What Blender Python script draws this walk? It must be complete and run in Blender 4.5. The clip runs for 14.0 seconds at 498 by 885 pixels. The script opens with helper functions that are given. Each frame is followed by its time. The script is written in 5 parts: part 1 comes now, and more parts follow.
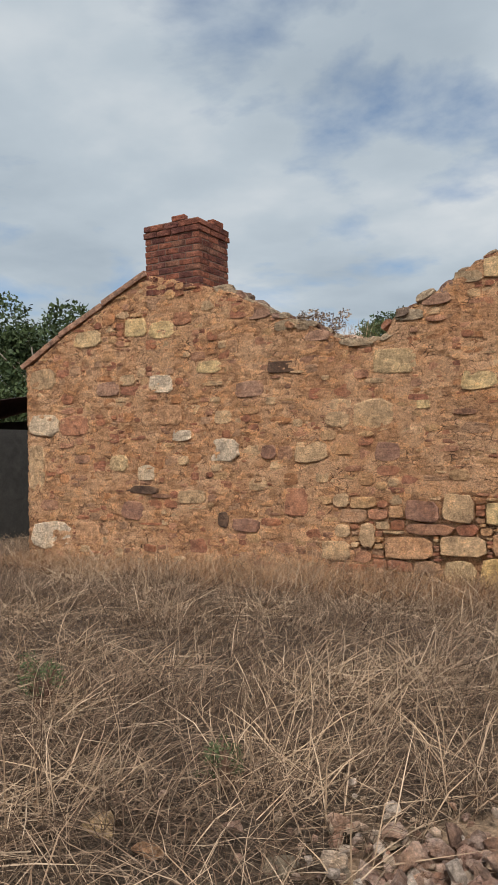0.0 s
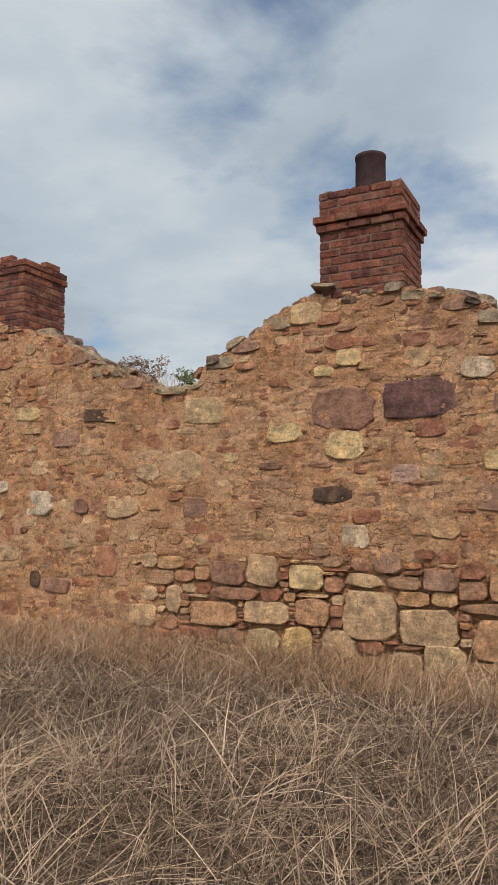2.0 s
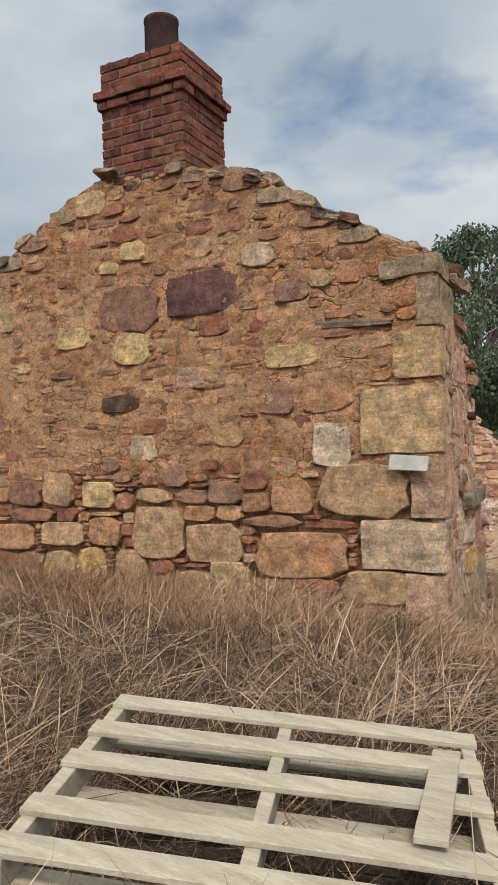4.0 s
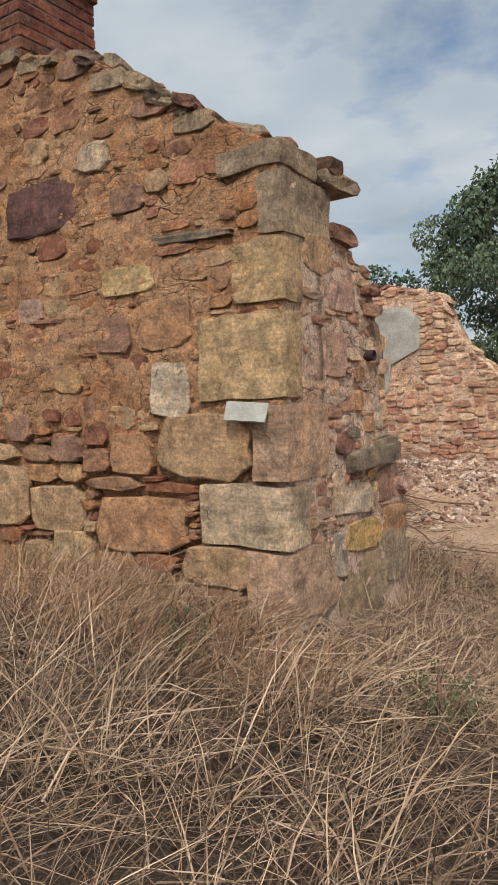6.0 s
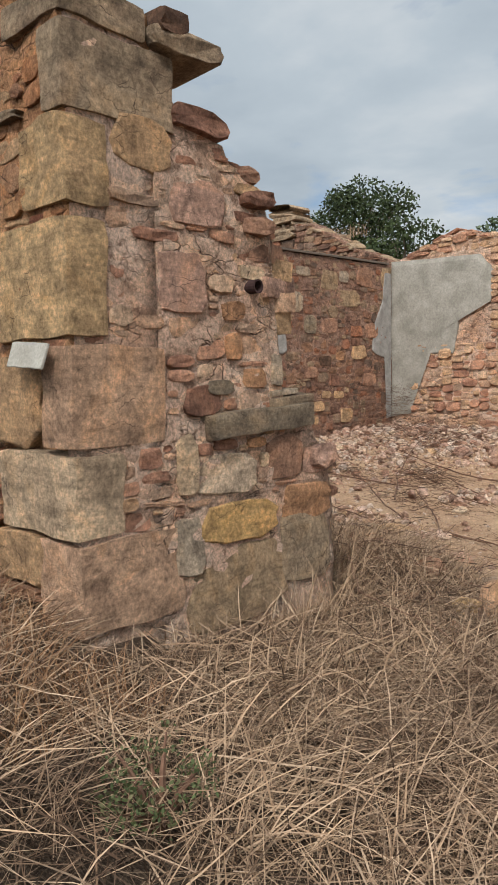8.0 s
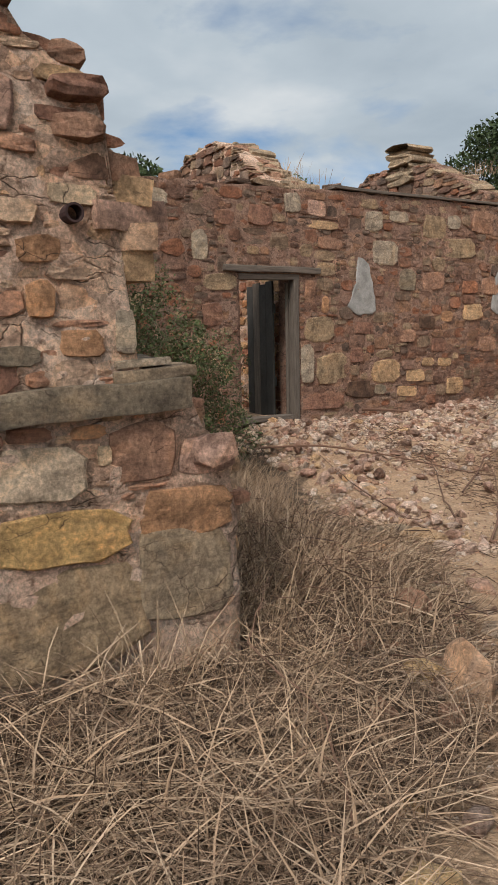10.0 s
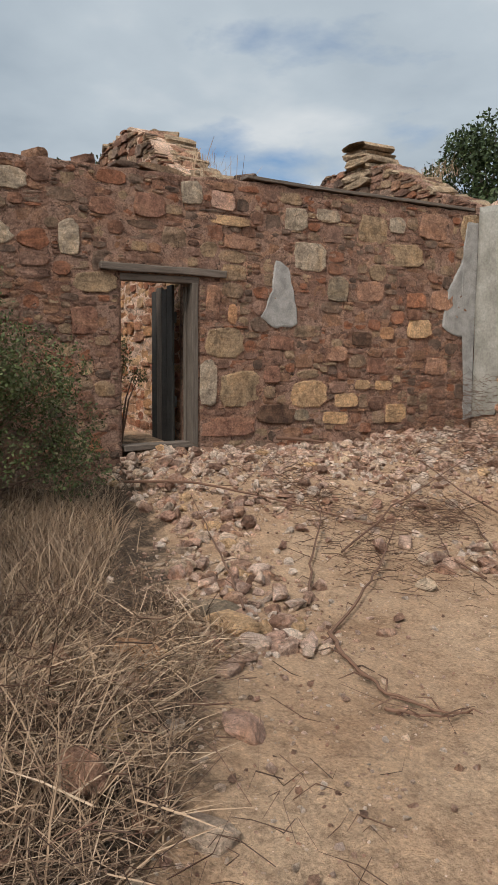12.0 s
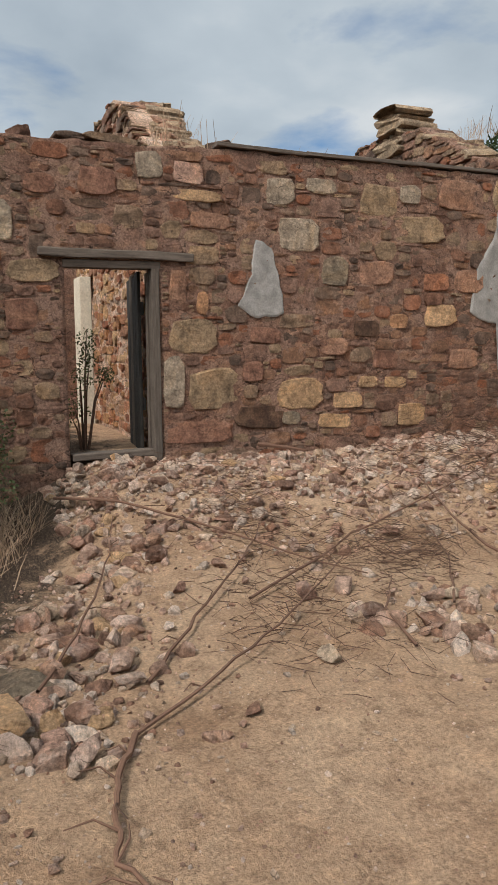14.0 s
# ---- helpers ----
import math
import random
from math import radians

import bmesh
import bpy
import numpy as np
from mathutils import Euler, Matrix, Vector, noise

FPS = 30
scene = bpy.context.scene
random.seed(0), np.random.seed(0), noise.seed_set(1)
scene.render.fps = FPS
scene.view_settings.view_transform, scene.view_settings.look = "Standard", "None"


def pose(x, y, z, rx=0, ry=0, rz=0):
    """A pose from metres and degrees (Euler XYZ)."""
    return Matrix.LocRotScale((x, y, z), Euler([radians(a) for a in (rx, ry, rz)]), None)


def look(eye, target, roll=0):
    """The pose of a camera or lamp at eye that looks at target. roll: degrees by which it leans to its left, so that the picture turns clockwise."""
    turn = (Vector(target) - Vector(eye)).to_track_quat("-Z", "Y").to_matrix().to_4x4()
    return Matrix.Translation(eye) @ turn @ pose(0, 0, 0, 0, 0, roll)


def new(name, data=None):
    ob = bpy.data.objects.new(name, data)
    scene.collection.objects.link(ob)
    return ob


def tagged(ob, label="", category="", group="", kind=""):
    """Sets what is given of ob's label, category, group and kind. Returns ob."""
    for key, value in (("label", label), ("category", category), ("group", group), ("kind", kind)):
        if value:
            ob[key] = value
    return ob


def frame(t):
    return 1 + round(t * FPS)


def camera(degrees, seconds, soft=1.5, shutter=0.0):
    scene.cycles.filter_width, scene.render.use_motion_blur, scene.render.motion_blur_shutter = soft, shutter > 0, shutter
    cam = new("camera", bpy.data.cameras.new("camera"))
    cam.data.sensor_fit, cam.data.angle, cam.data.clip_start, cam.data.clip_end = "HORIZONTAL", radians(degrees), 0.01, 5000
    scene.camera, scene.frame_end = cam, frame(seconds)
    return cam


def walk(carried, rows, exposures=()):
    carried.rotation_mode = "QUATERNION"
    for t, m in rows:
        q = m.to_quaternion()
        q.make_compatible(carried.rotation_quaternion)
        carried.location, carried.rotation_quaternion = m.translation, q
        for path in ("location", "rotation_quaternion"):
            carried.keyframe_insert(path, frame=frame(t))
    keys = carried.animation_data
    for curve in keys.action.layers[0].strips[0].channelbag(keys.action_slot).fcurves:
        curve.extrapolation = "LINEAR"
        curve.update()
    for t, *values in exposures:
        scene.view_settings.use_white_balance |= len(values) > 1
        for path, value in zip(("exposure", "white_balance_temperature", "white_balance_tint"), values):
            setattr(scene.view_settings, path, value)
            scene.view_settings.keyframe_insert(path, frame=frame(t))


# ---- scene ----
cam = camera(37.0, 14.0, soft=1.0)
METRES, EYE, TILT, LEAN, TURN = 13.2, 1.5, 0.0, 0.0, 28.7
ROWS = [
    (0.0, 0.0, 0.0, 0.0, 0.01, 0.54, 1.13),
    (0.5, 0.0317, 0.005, -0.0, 1.73, 1.25, 0.78),
    (1.0, 0.0698, 0.0131, -0.0005, 0.43, 2.24, -0.21),
    (1.5, 0.1041, 0.0279, -0.003, -1.5, 3.82, -0.28),
    (2.0, 0.1371, 0.0403, -0.0056, -2.1, 5.15, -0.01),
    (2.5, 0.1705, 0.0457, -0.0057, -2.84, 5.33, 0.1),
    (3.0, 0.2073, 0.0543, -0.0123, -5.53, 3.98, 0.95),
    (5.5, 0.3809, 0.1401, -0.0294, 4.9, -3.06, 2.37),
    (6.0, 0.409, 0.1633, -0.0339, 4.76, -2.82, 1.81),
    (6.5, 0.4379, 0.1833, -0.0368, 5.77, -2.95, 1.61),
    (7.0, 0.4646, 0.2092, -0.0405, 7.77, -3.45, 1.1),
    (9.5, 0.5663, 0.3507, -0.0448, 26.51, -7.66, 1.55),
    (10.0, 0.5791, 0.3836, -0.0459, 28.66, -7.67, 1.25),
    (10.5, 0.5894, 0.4184, -0.0477, 29.85, -6.98, 1.33),
    (11.0, 0.5988, 0.4534, -0.0481, 30.35, -6.83, 0.75),
    (11.5, 0.6079, 0.4885, -0.0488, 30.22, -6.53, -0.11),
    (12.0, 0.6157, 0.5238, -0.0491, 30.07, -6.3, -0.52),
    (12.5, 0.6264, 0.5548, -0.0509, 31.27, -6.44, -0.12),
    (13.0, 0.6387, 0.5861, -0.0506, 32.81, -6.41, 0.13),
    (13.5, 0.6472, 0.6161, -0.0502, 33.89, -6.25, -0.04),
    (14.0, 0.6514, 0.6423, -0.0478, 38.04, -6.8, 0.43),
]
walk(cam, [(t, pose(0, 0, EYE, TILT, LEAN, TURN) @ pose(METRES * x, METRES * y, METRES * z, 90 + pitch, roll, yaw)) for t, x, y, z, yaw, pitch, roll in ROWS])

# ---- world and light ----
SUN_DIR = Vector((0.38, -0.68, 0.90)).normalized()      # towards the sun
world = bpy.data.worlds.new("sky")
scene.world = world
world.use_nodes = True
wn, wl = world.node_tree.nodes, world.node_tree.links
wn.clear()
w_out = wn.new("ShaderNodeOutputWorld")
w_bg = wn.new("ShaderNodeBackground")
w_bg.inputs["Strength"].default_value = 0.1
w_sky = wn.new("ShaderNodeTexSky")
w_sky.sky_type, w_sky.sun_disc = "NISHITA", False
w_sky.sun_elevation = math.asin(SUN_DIR.z)
w_sky.sun_rotation = math.atan2(SUN_DIR.x, SUN_DIR.y)
w_co = wn.new("ShaderNodeTexCoord")
w_sep = wn.new("ShaderNodeSeparateXYZ")
wl.new(w_co.outputs["Generated"], w_sep.inputs[0])


def wmath(op, a, b=0.0):
    n = wn.new("ShaderNodeMath")
    n.operation = op
    for i, v in enumerate((a, b)):
        if isinstance(v, (int, float)):
            n.inputs[i].default_value = v
        else:
            wl.new(v, n.inputs[i])
    return n.outputs[0]


# clouds lie on a flat layer overhead
w_h = wmath("ADD", wmath("MAXIMUM", w_sep.outputs[2], 0.0), 0.16)
w_comb = wn.new("ShaderNodeCombineXYZ")
wl.new(wmath("DIVIDE", w_sep.outputs[0], w_h), w_comb.inputs[0])
wl.new(wmath("DIVIDE", w_sep.outputs[1], w_h), w_comb.inputs[1])


def wnoise(scale, detail, rough, dist, off):
    m = wn.new("ShaderNodeMapping")
    m.inputs["Location"].default_value = off
    wl.new(w_comb.outputs[0], m.inputs[0])
    n = wn.new("ShaderNodeTexNoise")
    n.inputs["Scale"].default_value, n.inputs["Detail"].default_value = scale, detail
    n.inputs["Roughness"].default_value, n.inputs["Distortion"].default_value = rough, dist
    wl.new(m.outputs[0], n.inputs["Vector"])
    return n.outputs["Fac"]


def wramp(fac, stops):
    r = wn.new("ShaderNodeValToRGB")
    while len(r.color_ramp.elements) < len(stops):
        r.color_ramp.elements.new(0.5)
    for e, (p, c) in zip(r.color_ramp.elements, stops):
        e.position, e.color = p, (*c, 1)
    wl.new(fac, r.inputs[0])
    return r.outputs[0]


w_cover = wramp(wnoise(1.25, 8, 0.54, 0.2, (5.6, 3.9, 0)), [(0.32, (0, 0, 0)), (0.47, (1, 1, 1))])
w_cloud = wramp(wnoise(1.3, 6, 0.5, 0.1, (7.3, 2.2, 0)), [(0.28, (3.5, 4.2, 4.9)), (0.5, (4.9, 5.6, 6.2)), (0.68, (7.2, 7.5, 7.7))])
w_mix = wn.new("ShaderNodeMix")
w_mix.data_type = "RGBA"
wl.new(w_cover, w_mix.inputs[0])
w_blue = wn.new("ShaderNodeMix")
w_blue.data_type, w_blue.blend_type = "RGBA", "MULTIPLY"
w_blue.inputs[0].default_value = 1.0
w_blue.inputs[7].default_value = (0.75, 0.95, 1.1, 1)
wl.new(w_sky.outputs[0], w_blue.inputs[6])
wl.new(w_blue.outputs[2], w_mix.inputs[6])
# thin cloud is brightest round the sun and overhead
w_dot = wn.new("ShaderNodeVectorMath")
w_dot.operation = "DOT_PRODUCT"
w_dot.inputs[1].default_value = SUN_DIR
wl.new(w_co.outputs["Generated"], w_dot.inputs[0])
w_near = wramp(w_dot.outputs["Value"], [(0.25, (1, 1, 1)), (0.62, (2.3, 2.25, 2.15)), (1.0, (4.4, 4.2, 3.9))])
w_lit = wn.new("ShaderNodeMix")
w_lit.data_type, w_lit.blend_type = "RGBA", "MULTIPLY"
w_lit.inputs[0].default_value = 1.0
wl.new(w_cloud, w_lit.inputs[6])
wl.new(w_near, w_lit.inputs[7])
wl.new(w_lit.outputs[2], w_mix.inputs[7])
wl.new(w_mix.outputs[2], w_bg.inputs["Color"])
wl.new(w_bg.outputs[0], w_out.inputs[0])

sun = new("sun", bpy.data.lights.new("sun", "SUN"))
sun.data.energy, sun.data.angle, sun.data.color = 3.2, radians(8), (1.0, 0.95, 0.885)
sun.matrix_world = look((0, 0, 30), Vector((0, 0, 30)) - SUN_DIR)

rng = random.Random(7)
nrg = np.random.default_rng(11)


# ---- materials ----
class Mat:
    """A node material with short ways to add nodes."""

    def __init__(self, name, rough=0.9, spec=0.25):
        self.m = bpy.data.materials.new(name)
        self.m.use_nodes = True
        self.n, self.l = self.m.node_tree.nodes, self.m.node_tree.links
        self.b = self.n["Principled BSDF"]
        self.b.inputs["Roughness"].default_value = rough
        self.b.inputs["Specular IOR Level"].default_value = spec
        self.co = self.n.new("ShaderNodeTexCoord").outputs["Object"]

    def world_co(self):
        self.co = self.n.new("ShaderNodeNewGeometry").outputs["Position"]

    def noise(self, scale, detail=5, rough=0.6, stretch=None, dist=0.0):
        v = self.co
        if stretch:
            mp = self.n.new("ShaderNodeMapping")
            mp.inputs["Scale"].default_value = stretch
            self.l.new(v, mp.inputs[0])
            v = mp.outputs[0]
        n = self.n.new("ShaderNodeTexNoise")
        n.inputs["Scale"].default_value, n.inputs["Detail"].default_value = scale, detail
        n.inputs["Roughness"].default_value, n.inputs["Distortion"].default_value = rough, dist
        self.l.new(v, n.inputs["Vector"])
        return n.outputs["Fac"]

    def ramp(self, fac, stops, constant=False):
        r = self.n.new("ShaderNodeValToRGB")
        while len(r.color_ramp.elements) < len(stops):
            r.color_ramp.elements.new(0.5)
        for e, (p, c) in zip(r.color_ramp.elements, stops):
            e.position, e.color = p, (*c, 1) if not isinstance(c, (int, float)) else (c, c, c, 1)
        if constant:
            r.color_ramp.interpolation = "CONSTANT"
        self.l.new(fac, r.inputs[0])
        return r.outputs[0]

    def mix(self, fac, a, b, blend="MIX"):
        n = self.n.new("ShaderNodeMix")
        n.data_type, n.blend_type = "RGBA", blend
        for sock, v in ((n.inputs[0], fac), (n.inputs[6], a), (n.inputs[7], b)):
            if isinstance(v, (int, float)):
                sock.default_value = v
            elif isinstance(v, tuple):
                sock.default_value = (*v, 1)
            else:
                self.l.new(v, sock)
        return n.outputs[2]

    def rand(self, island=False):
        if island:
            return self.n.new("ShaderNodeNewGeometry").outputs["Random Per Island"]
        return self.n.new("ShaderNodeObjectInfo").outputs["Random"]

    def shift_by(self, r, far=37.0):
        """Moves the pattern by a random amount, so that no two pieces have the same."""
        c = self.n.new("ShaderNodeVectorMath")
        c.operation = "MULTIPLY_ADD"
        c.inputs[1].default_value = (far, far * 0.7, far * 1.3)
        self.l.new(r, c.inputs[0])
        self.l.new(self.co, c.inputs[2])
        self.co = c.outputs[0]

    def cracks(self, stretch, width, lo, hi):
        """Thin broken cracks between small flakes: 1 in a crack, 0 elsewhere."""
        wob = self.n.new("ShaderNodeTexNoise")
        wob.inputs["Scale"].default_value, wob.inputs["Detail"].default_value = 6.0, 4.0
        self.l.new(self.co, wob.inputs["Vector"])
        add = self.n.new("ShaderNodeVectorMath")
        add.operation = "MULTIPLY_ADD"
        add.inputs[1].default_value = (0.16, 0.16, 0.16)
        self.l.new(wob.outputs["Color"], add.inputs[0])
        self.l.new(self.co, add.inputs[2])
        mp = self.n.new("ShaderNodeMapping")
        mp.inputs["Scale"].default_value = stretch
        self.l.new(add.outputs[0], mp.inputs[0])
        v = self.n.new("ShaderNodeTexVoronoi")
        v.feature = "DISTANCE_TO_EDGE"
        v.inputs["Scale"].default_value = 1.0
        self.l.new(mp.outputs[0], v.inputs["Vector"])
        line = self.ramp(v.outputs["Distance"], [(0.0, 1.0), (width, 0.0)])
        return self.mix(1.0, line, self.ramp(self.noise(3.7, 4, 0.7), [(lo, 0.0), (hi, 1.0)]), "MULTIPLY")

    def colour(self, c):
        self.l.new(c, self.b.inputs["Base Color"])

    def bump(self, h, dist=0.01, strength=0.8):
        n = self.n.new("ShaderNodeBump")
        n.inputs["Distance"].default_value, n.inputs["Strength"].default_value = dist, strength
        self.l.new(h, n.inputs["Height"])
        self.l.new(n.outputs[0], self.b.inputs["Normal"])
        return self


def stone_material(name, palette, island=False, dust=(0.42, 0.25, 0.15), dusty=0.5):
    """Rough quarried stone; palette: colours that the pieces take at random."""
    k = Mat(name, 0.92, 0.2)
    k.world_co()
    r = k.rand(island)
    k.shift_by(r)
    stops = [((i + 0.0) / len(palette), c) for i, c in enumerate(palette)]
    base = k.ramp(r, stops, constant=True) if len(palette) > 1 else palette[0]
    mott = k.ramp(k.noise(9, 6, 0.65, dist=0.4), [(0.3, (0.5, 0.47, 0.45)), (0.7, (1.4, 1.34, 1.25))])
    c = k.mix(1.0, base, mott, "MULTIPLY")
    stain = k.ramp(k.noise(3.0, 6, 0.7, dist=1.2), [(0.36, (0.62, 0.60, 0.60)), (0.5, (1.0, 1.0, 1.0)), (0.66, (1.18, 1.06, 0.92))])
    c = k.mix(0.8, c, stain, "MULTIPLY")
    c = k.mix(k.ramp(k.noise(4.5, 5, 0.7), [(0.5, 0.0), (0.72, dusty)]), c, dust)
    fine = k.ramp(k.noise(48, 9, 0.8), [(0.34, 0.42), (0.5, 0.95), (0.66, 1.55)])
    c = k.mix(0.9, c, fine, "MULTIPLY")
    strata = k.ramp(k.noise(7, 7, 0.72, (0.7, 0.7, 4.5), 0.6), [(0.34, 0.66), (0.5, 1.04), (0.7, 1.22)])
    c = k.mix(0.75, c, strata, "MULTIPLY")
    crack = k.cracks((5.0, 5.0, 11.0), 0.02, 0.52, 0.64)
    k.colour(k.mix(crack, c, (0.05, 0.03, 0.022)))
    h = k.mix(0.5, k.ramp(k.noise(20, 9, 0.75, dist=0.4), [(0.3, 0.0), (0.7, 1.0)]), k.ramp(k.noise(95, 7, 0.8), [(0.32, 0.0), (0.68, 1.0)]))
    return k.bump(h, 0.022, 1.0).m


def mortar_material(name, tones, dark):
    """Weathered earth mortar with small stone chips; its cracks and pits have recess shade in their colour."""
    k = Mat(name, 0.95, 0.15)
    k.world_co()
    c = k.ramp(k.noise(2.2, 7, 0.62, dist=0.3), [(0.25, tones[0]), (0.42, tones[1]), (0.58, tones[2]), (0.75, tones[3])])
    v = k.n.new("ShaderNodeTexVoronoi")
    v.inputs["Scale"].default_value = 1.0
    mp = k.n.new("ShaderNodeMapping")
    mp.inputs["Scale"].default_value = (11, 11, 19)
    k.l.new(k.co, mp.inputs[0])
    k.l.new(mp.outputs[0], v.inputs["Vector"])
    chips = k.mix(1.0, c, k.ramp(v.outputs["Color"], [(0.2, (0.62, 0.55, 0.5)), (0.5, (1, 1, 1)), (0.8, (1.25, 1.12, 0.95))]), "MULTIPLY")
    c = k.mix(k.ramp(k.noise(3.1, 4, 0.6), [(0.38, 0.0), (0.55, 0.8)]), c, chips)
    # pits darkened by colour, as shade in small hollows
    c = k.mix(k.ramp(k.noise(16, 6, 0.7), [(0.54, 0.0), (0.66, 0.85)]), c, dark)
    fine = k.ramp(k.noise(52, 9, 0.8), [(0.34, 0.36), (0.5, 0.95), (0.66, 1.6)])
    c = k.mix(0.9, c, fine, "MULTIPLY")
    # cracks cut into the bump too, with the shade inside them painted dark
    crack = k.cracks((6.0, 6.0, 16.0), 0.055, 0.45, 0.62)
    k.colour(k.mix(crack, c, (dark[0] * 0.3, dark[1] * 0.3, dark[2] * 0.3)))
    h = k.mix(0.45, k.ramp(k.noise(17, 9, 0.76, (1, 1, 1.5), 0.4), [(0.3, 0.0), (0.7, 1.0)]), k.ramp(k.noise(85, 7, 0.8), [(0.32, 0.0), (0.68, 1.0)]))
    h = k.mix(crack, h, (0.0, 0.0, 0.0))
    return k.bump(h, 0.036, 1.0).m


def plain_material(name, a, b, rough=0.9, scale=14.0, bump=0.008, spec=0.25, stretch=None, metal=0.0, island=False):
    """A surface of two tones that mix at two sizes."""
    k = Mat(name, rough, spec)
    k.world_co()
    k.shift_by(k.rand(island), 11.0)
    k.b.inputs["Metallic"].default_value = metal
    c = k.mix(k.ramp(k.noise(scale, 6, 0.65, stretch, 0.3), [(0.35, 0.0), (0.65, 1.0)]), a, b)
    fine = k.ramp(k.noise(scale * 9, 4, 0.7, stretch), [(0.3, 0.72), (0.7, 1.2)])
    k.colour(k.mix(0.8, c, fine, "MULTIPLY"))
    return k.bump(k.mix(0.5, k.noise(scale * 2, 5, 0.7, stretch), k.noise(scale * 9, 4, 0.7, stretch)), bump, 0.8).m


def random_material(name, palette, rough=0.9, translucent=0.0, fine=60.0):
    """Each island of the mesh takes a colour of the palette (straw, leaves, twigs, chips)."""
    k = Mat(name, rough, 0.2)
    k.world_co()
    n = len(palette) - 1
    c = k.ramp(k.rand(True), [(i / n, p) for i, p in enumerate(palette)])
    patch = k.ramp(k.noise(0.9, 4, 0.6), [(0.3, (0.72, 0.7, 0.7)), (0.7, (1.15, 1.13, 1.08))])
    c = k.mix(1.0, c, patch, "MULTIPLY")
    if translucent:
        k.b.inputs["Subsurface Weight"].default_value = 0.0
    k.colour(k.mix(0.6, c, k.ramp(k.noise(fine, 3, 0.6), [(0.3, 0.75), (0.7, 1.2)]), "MULTIPLY"))
    return k.m


OCHRE = [(0.495, 0.276, 0.146), (0.445, 0.214, 0.107), (0.384, 0.165, 0.0955), (0.544, 0.33, 0.177), (0.334, 0.141, 0.0886), (0.495, 0.245, 0.152),
         (0.42, 0.245, 0.152), (0.569, 0.379, 0.228), (0.371, 0.195, 0.126)]
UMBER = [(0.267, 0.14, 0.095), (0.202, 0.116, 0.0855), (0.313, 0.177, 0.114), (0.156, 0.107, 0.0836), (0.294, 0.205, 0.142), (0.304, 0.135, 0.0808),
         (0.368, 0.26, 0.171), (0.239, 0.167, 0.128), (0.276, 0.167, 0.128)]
ROSE = [(0.629, 0.407, 0.285), (0.55, 0.308, 0.213), (0.708, 0.505, 0.364), (0.472, 0.253, 0.178), (0.616, 0.407, 0.264), (0.524, 0.365, 0.271)]
RUBBLE = [(0.516, 0.353, 0.281), (0.456, 0.294, 0.221), (0.568, 0.42, 0.34), (0.43, 0.269, 0.196), (0.533, 0.395, 0.297), (0.396, 0.235, 0.178), (0.568, 0.462, 0.391), (0.26, 0.16, 0.12), (0.66, 0.54, 0.46), (0.34, 0.2, 0.145), (0.60, 0.46, 0.36)]
M_OCHRE = stone_material("ochre_stone", OCHRE)
M_OCHRE_I = stone_material("ochre_stone_joined", OCHRE, True)
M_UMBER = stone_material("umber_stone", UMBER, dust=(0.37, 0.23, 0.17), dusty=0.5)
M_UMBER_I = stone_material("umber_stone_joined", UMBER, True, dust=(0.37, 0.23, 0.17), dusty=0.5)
M_ROSE = stone_material("rose_stone", ROSE)
M_ROSE_I = stone_material("rose_stone_joined", ROSE, True)
M_RUBBLE = stone_material("rubble_stone", RUBBLE, dust=(0.68, 0.52, 0.43), dusty=0.75)
M_RUBBLE_I = stone_material("rubble_stone_joined", RUBBLE, True, dust=(0.68, 0.52, 0.43), dusty=0.75)
M_MORTAR = mortar_material("earth_mortar", [(0.33, 0.158, 0.083), (0.53, 0.275, 0.143), (0.62, 0.355, 0.2), (0.47, 0.258, 0.15)], (0.169, 0.0868, 0.0549))
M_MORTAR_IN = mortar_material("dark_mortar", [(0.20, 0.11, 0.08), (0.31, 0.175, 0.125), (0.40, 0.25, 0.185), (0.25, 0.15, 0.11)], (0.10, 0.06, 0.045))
M_MORTAR_ROSE = mortar_material("rose_mortar", [(0.50, 0.30, 0.205), (0.70, 0.465, 0.34), (0.78, 0.57, 0.44), (0.60, 0.395, 0.29)], (0.23, 0.127, 0.0862))
TONES = {
    "salmon": (0.58, 0.385, 0.27),
    "pale": (0.67, 0.53, 0.40), "yellow": (0.66, 0.47, 0.25), "tan": (0.56, 0.37, 0.22), "dark": (0.117, 0.0694, 0.0495), "purple": (0.164, 0.084, 0.077),
    "plum": (0.316, 0.168, 0.121), "red": (0.41, 0.19, 0.115), "pink": (0.53, 0.34, 0.27), "grey": (0.47, 0.385, 0.30), "ochre": (0.60, 0.42, 0.24),
    "cream": (0.63, 0.48, 0.34), "orange": (0.52, 0.29, 0.165), "slate": (0.257, 0.207, 0.154), "mustard": (0.60, 0.39, 0.175), "dun": (0.38, 0.275, 0.18), "rust": (0.38, 0.22, 0.155), "lichen": (0.38, 0.29, 0.205),
}
M_TONE = {k: stone_material(k + "_stone", [c], dusty=0.3) for k, c in TONES.items()}
M_BRICK = stone_material("red_brick", [(0.21, 0.075, 0.05), (0.25, 0.09, 0.058), (0.17, 0.058, 0.042), (0.22, 0.10, 0.068), (0.14, 0.052, 0.042)], dust=(0.33, 0.17, 0.11), dusty=0.35)
M_BRICK_MORTAR = plain_material("brick_mortar", (0.18, 0.11, 0.08), (0.12, 0.07, 0.055), scale=20)
M_PLASTER = plain_material("old_plaster", (0.21, 0.195, 0.165), (0.33, 0.305, 0.265), scale=3.5, bump=0.006)
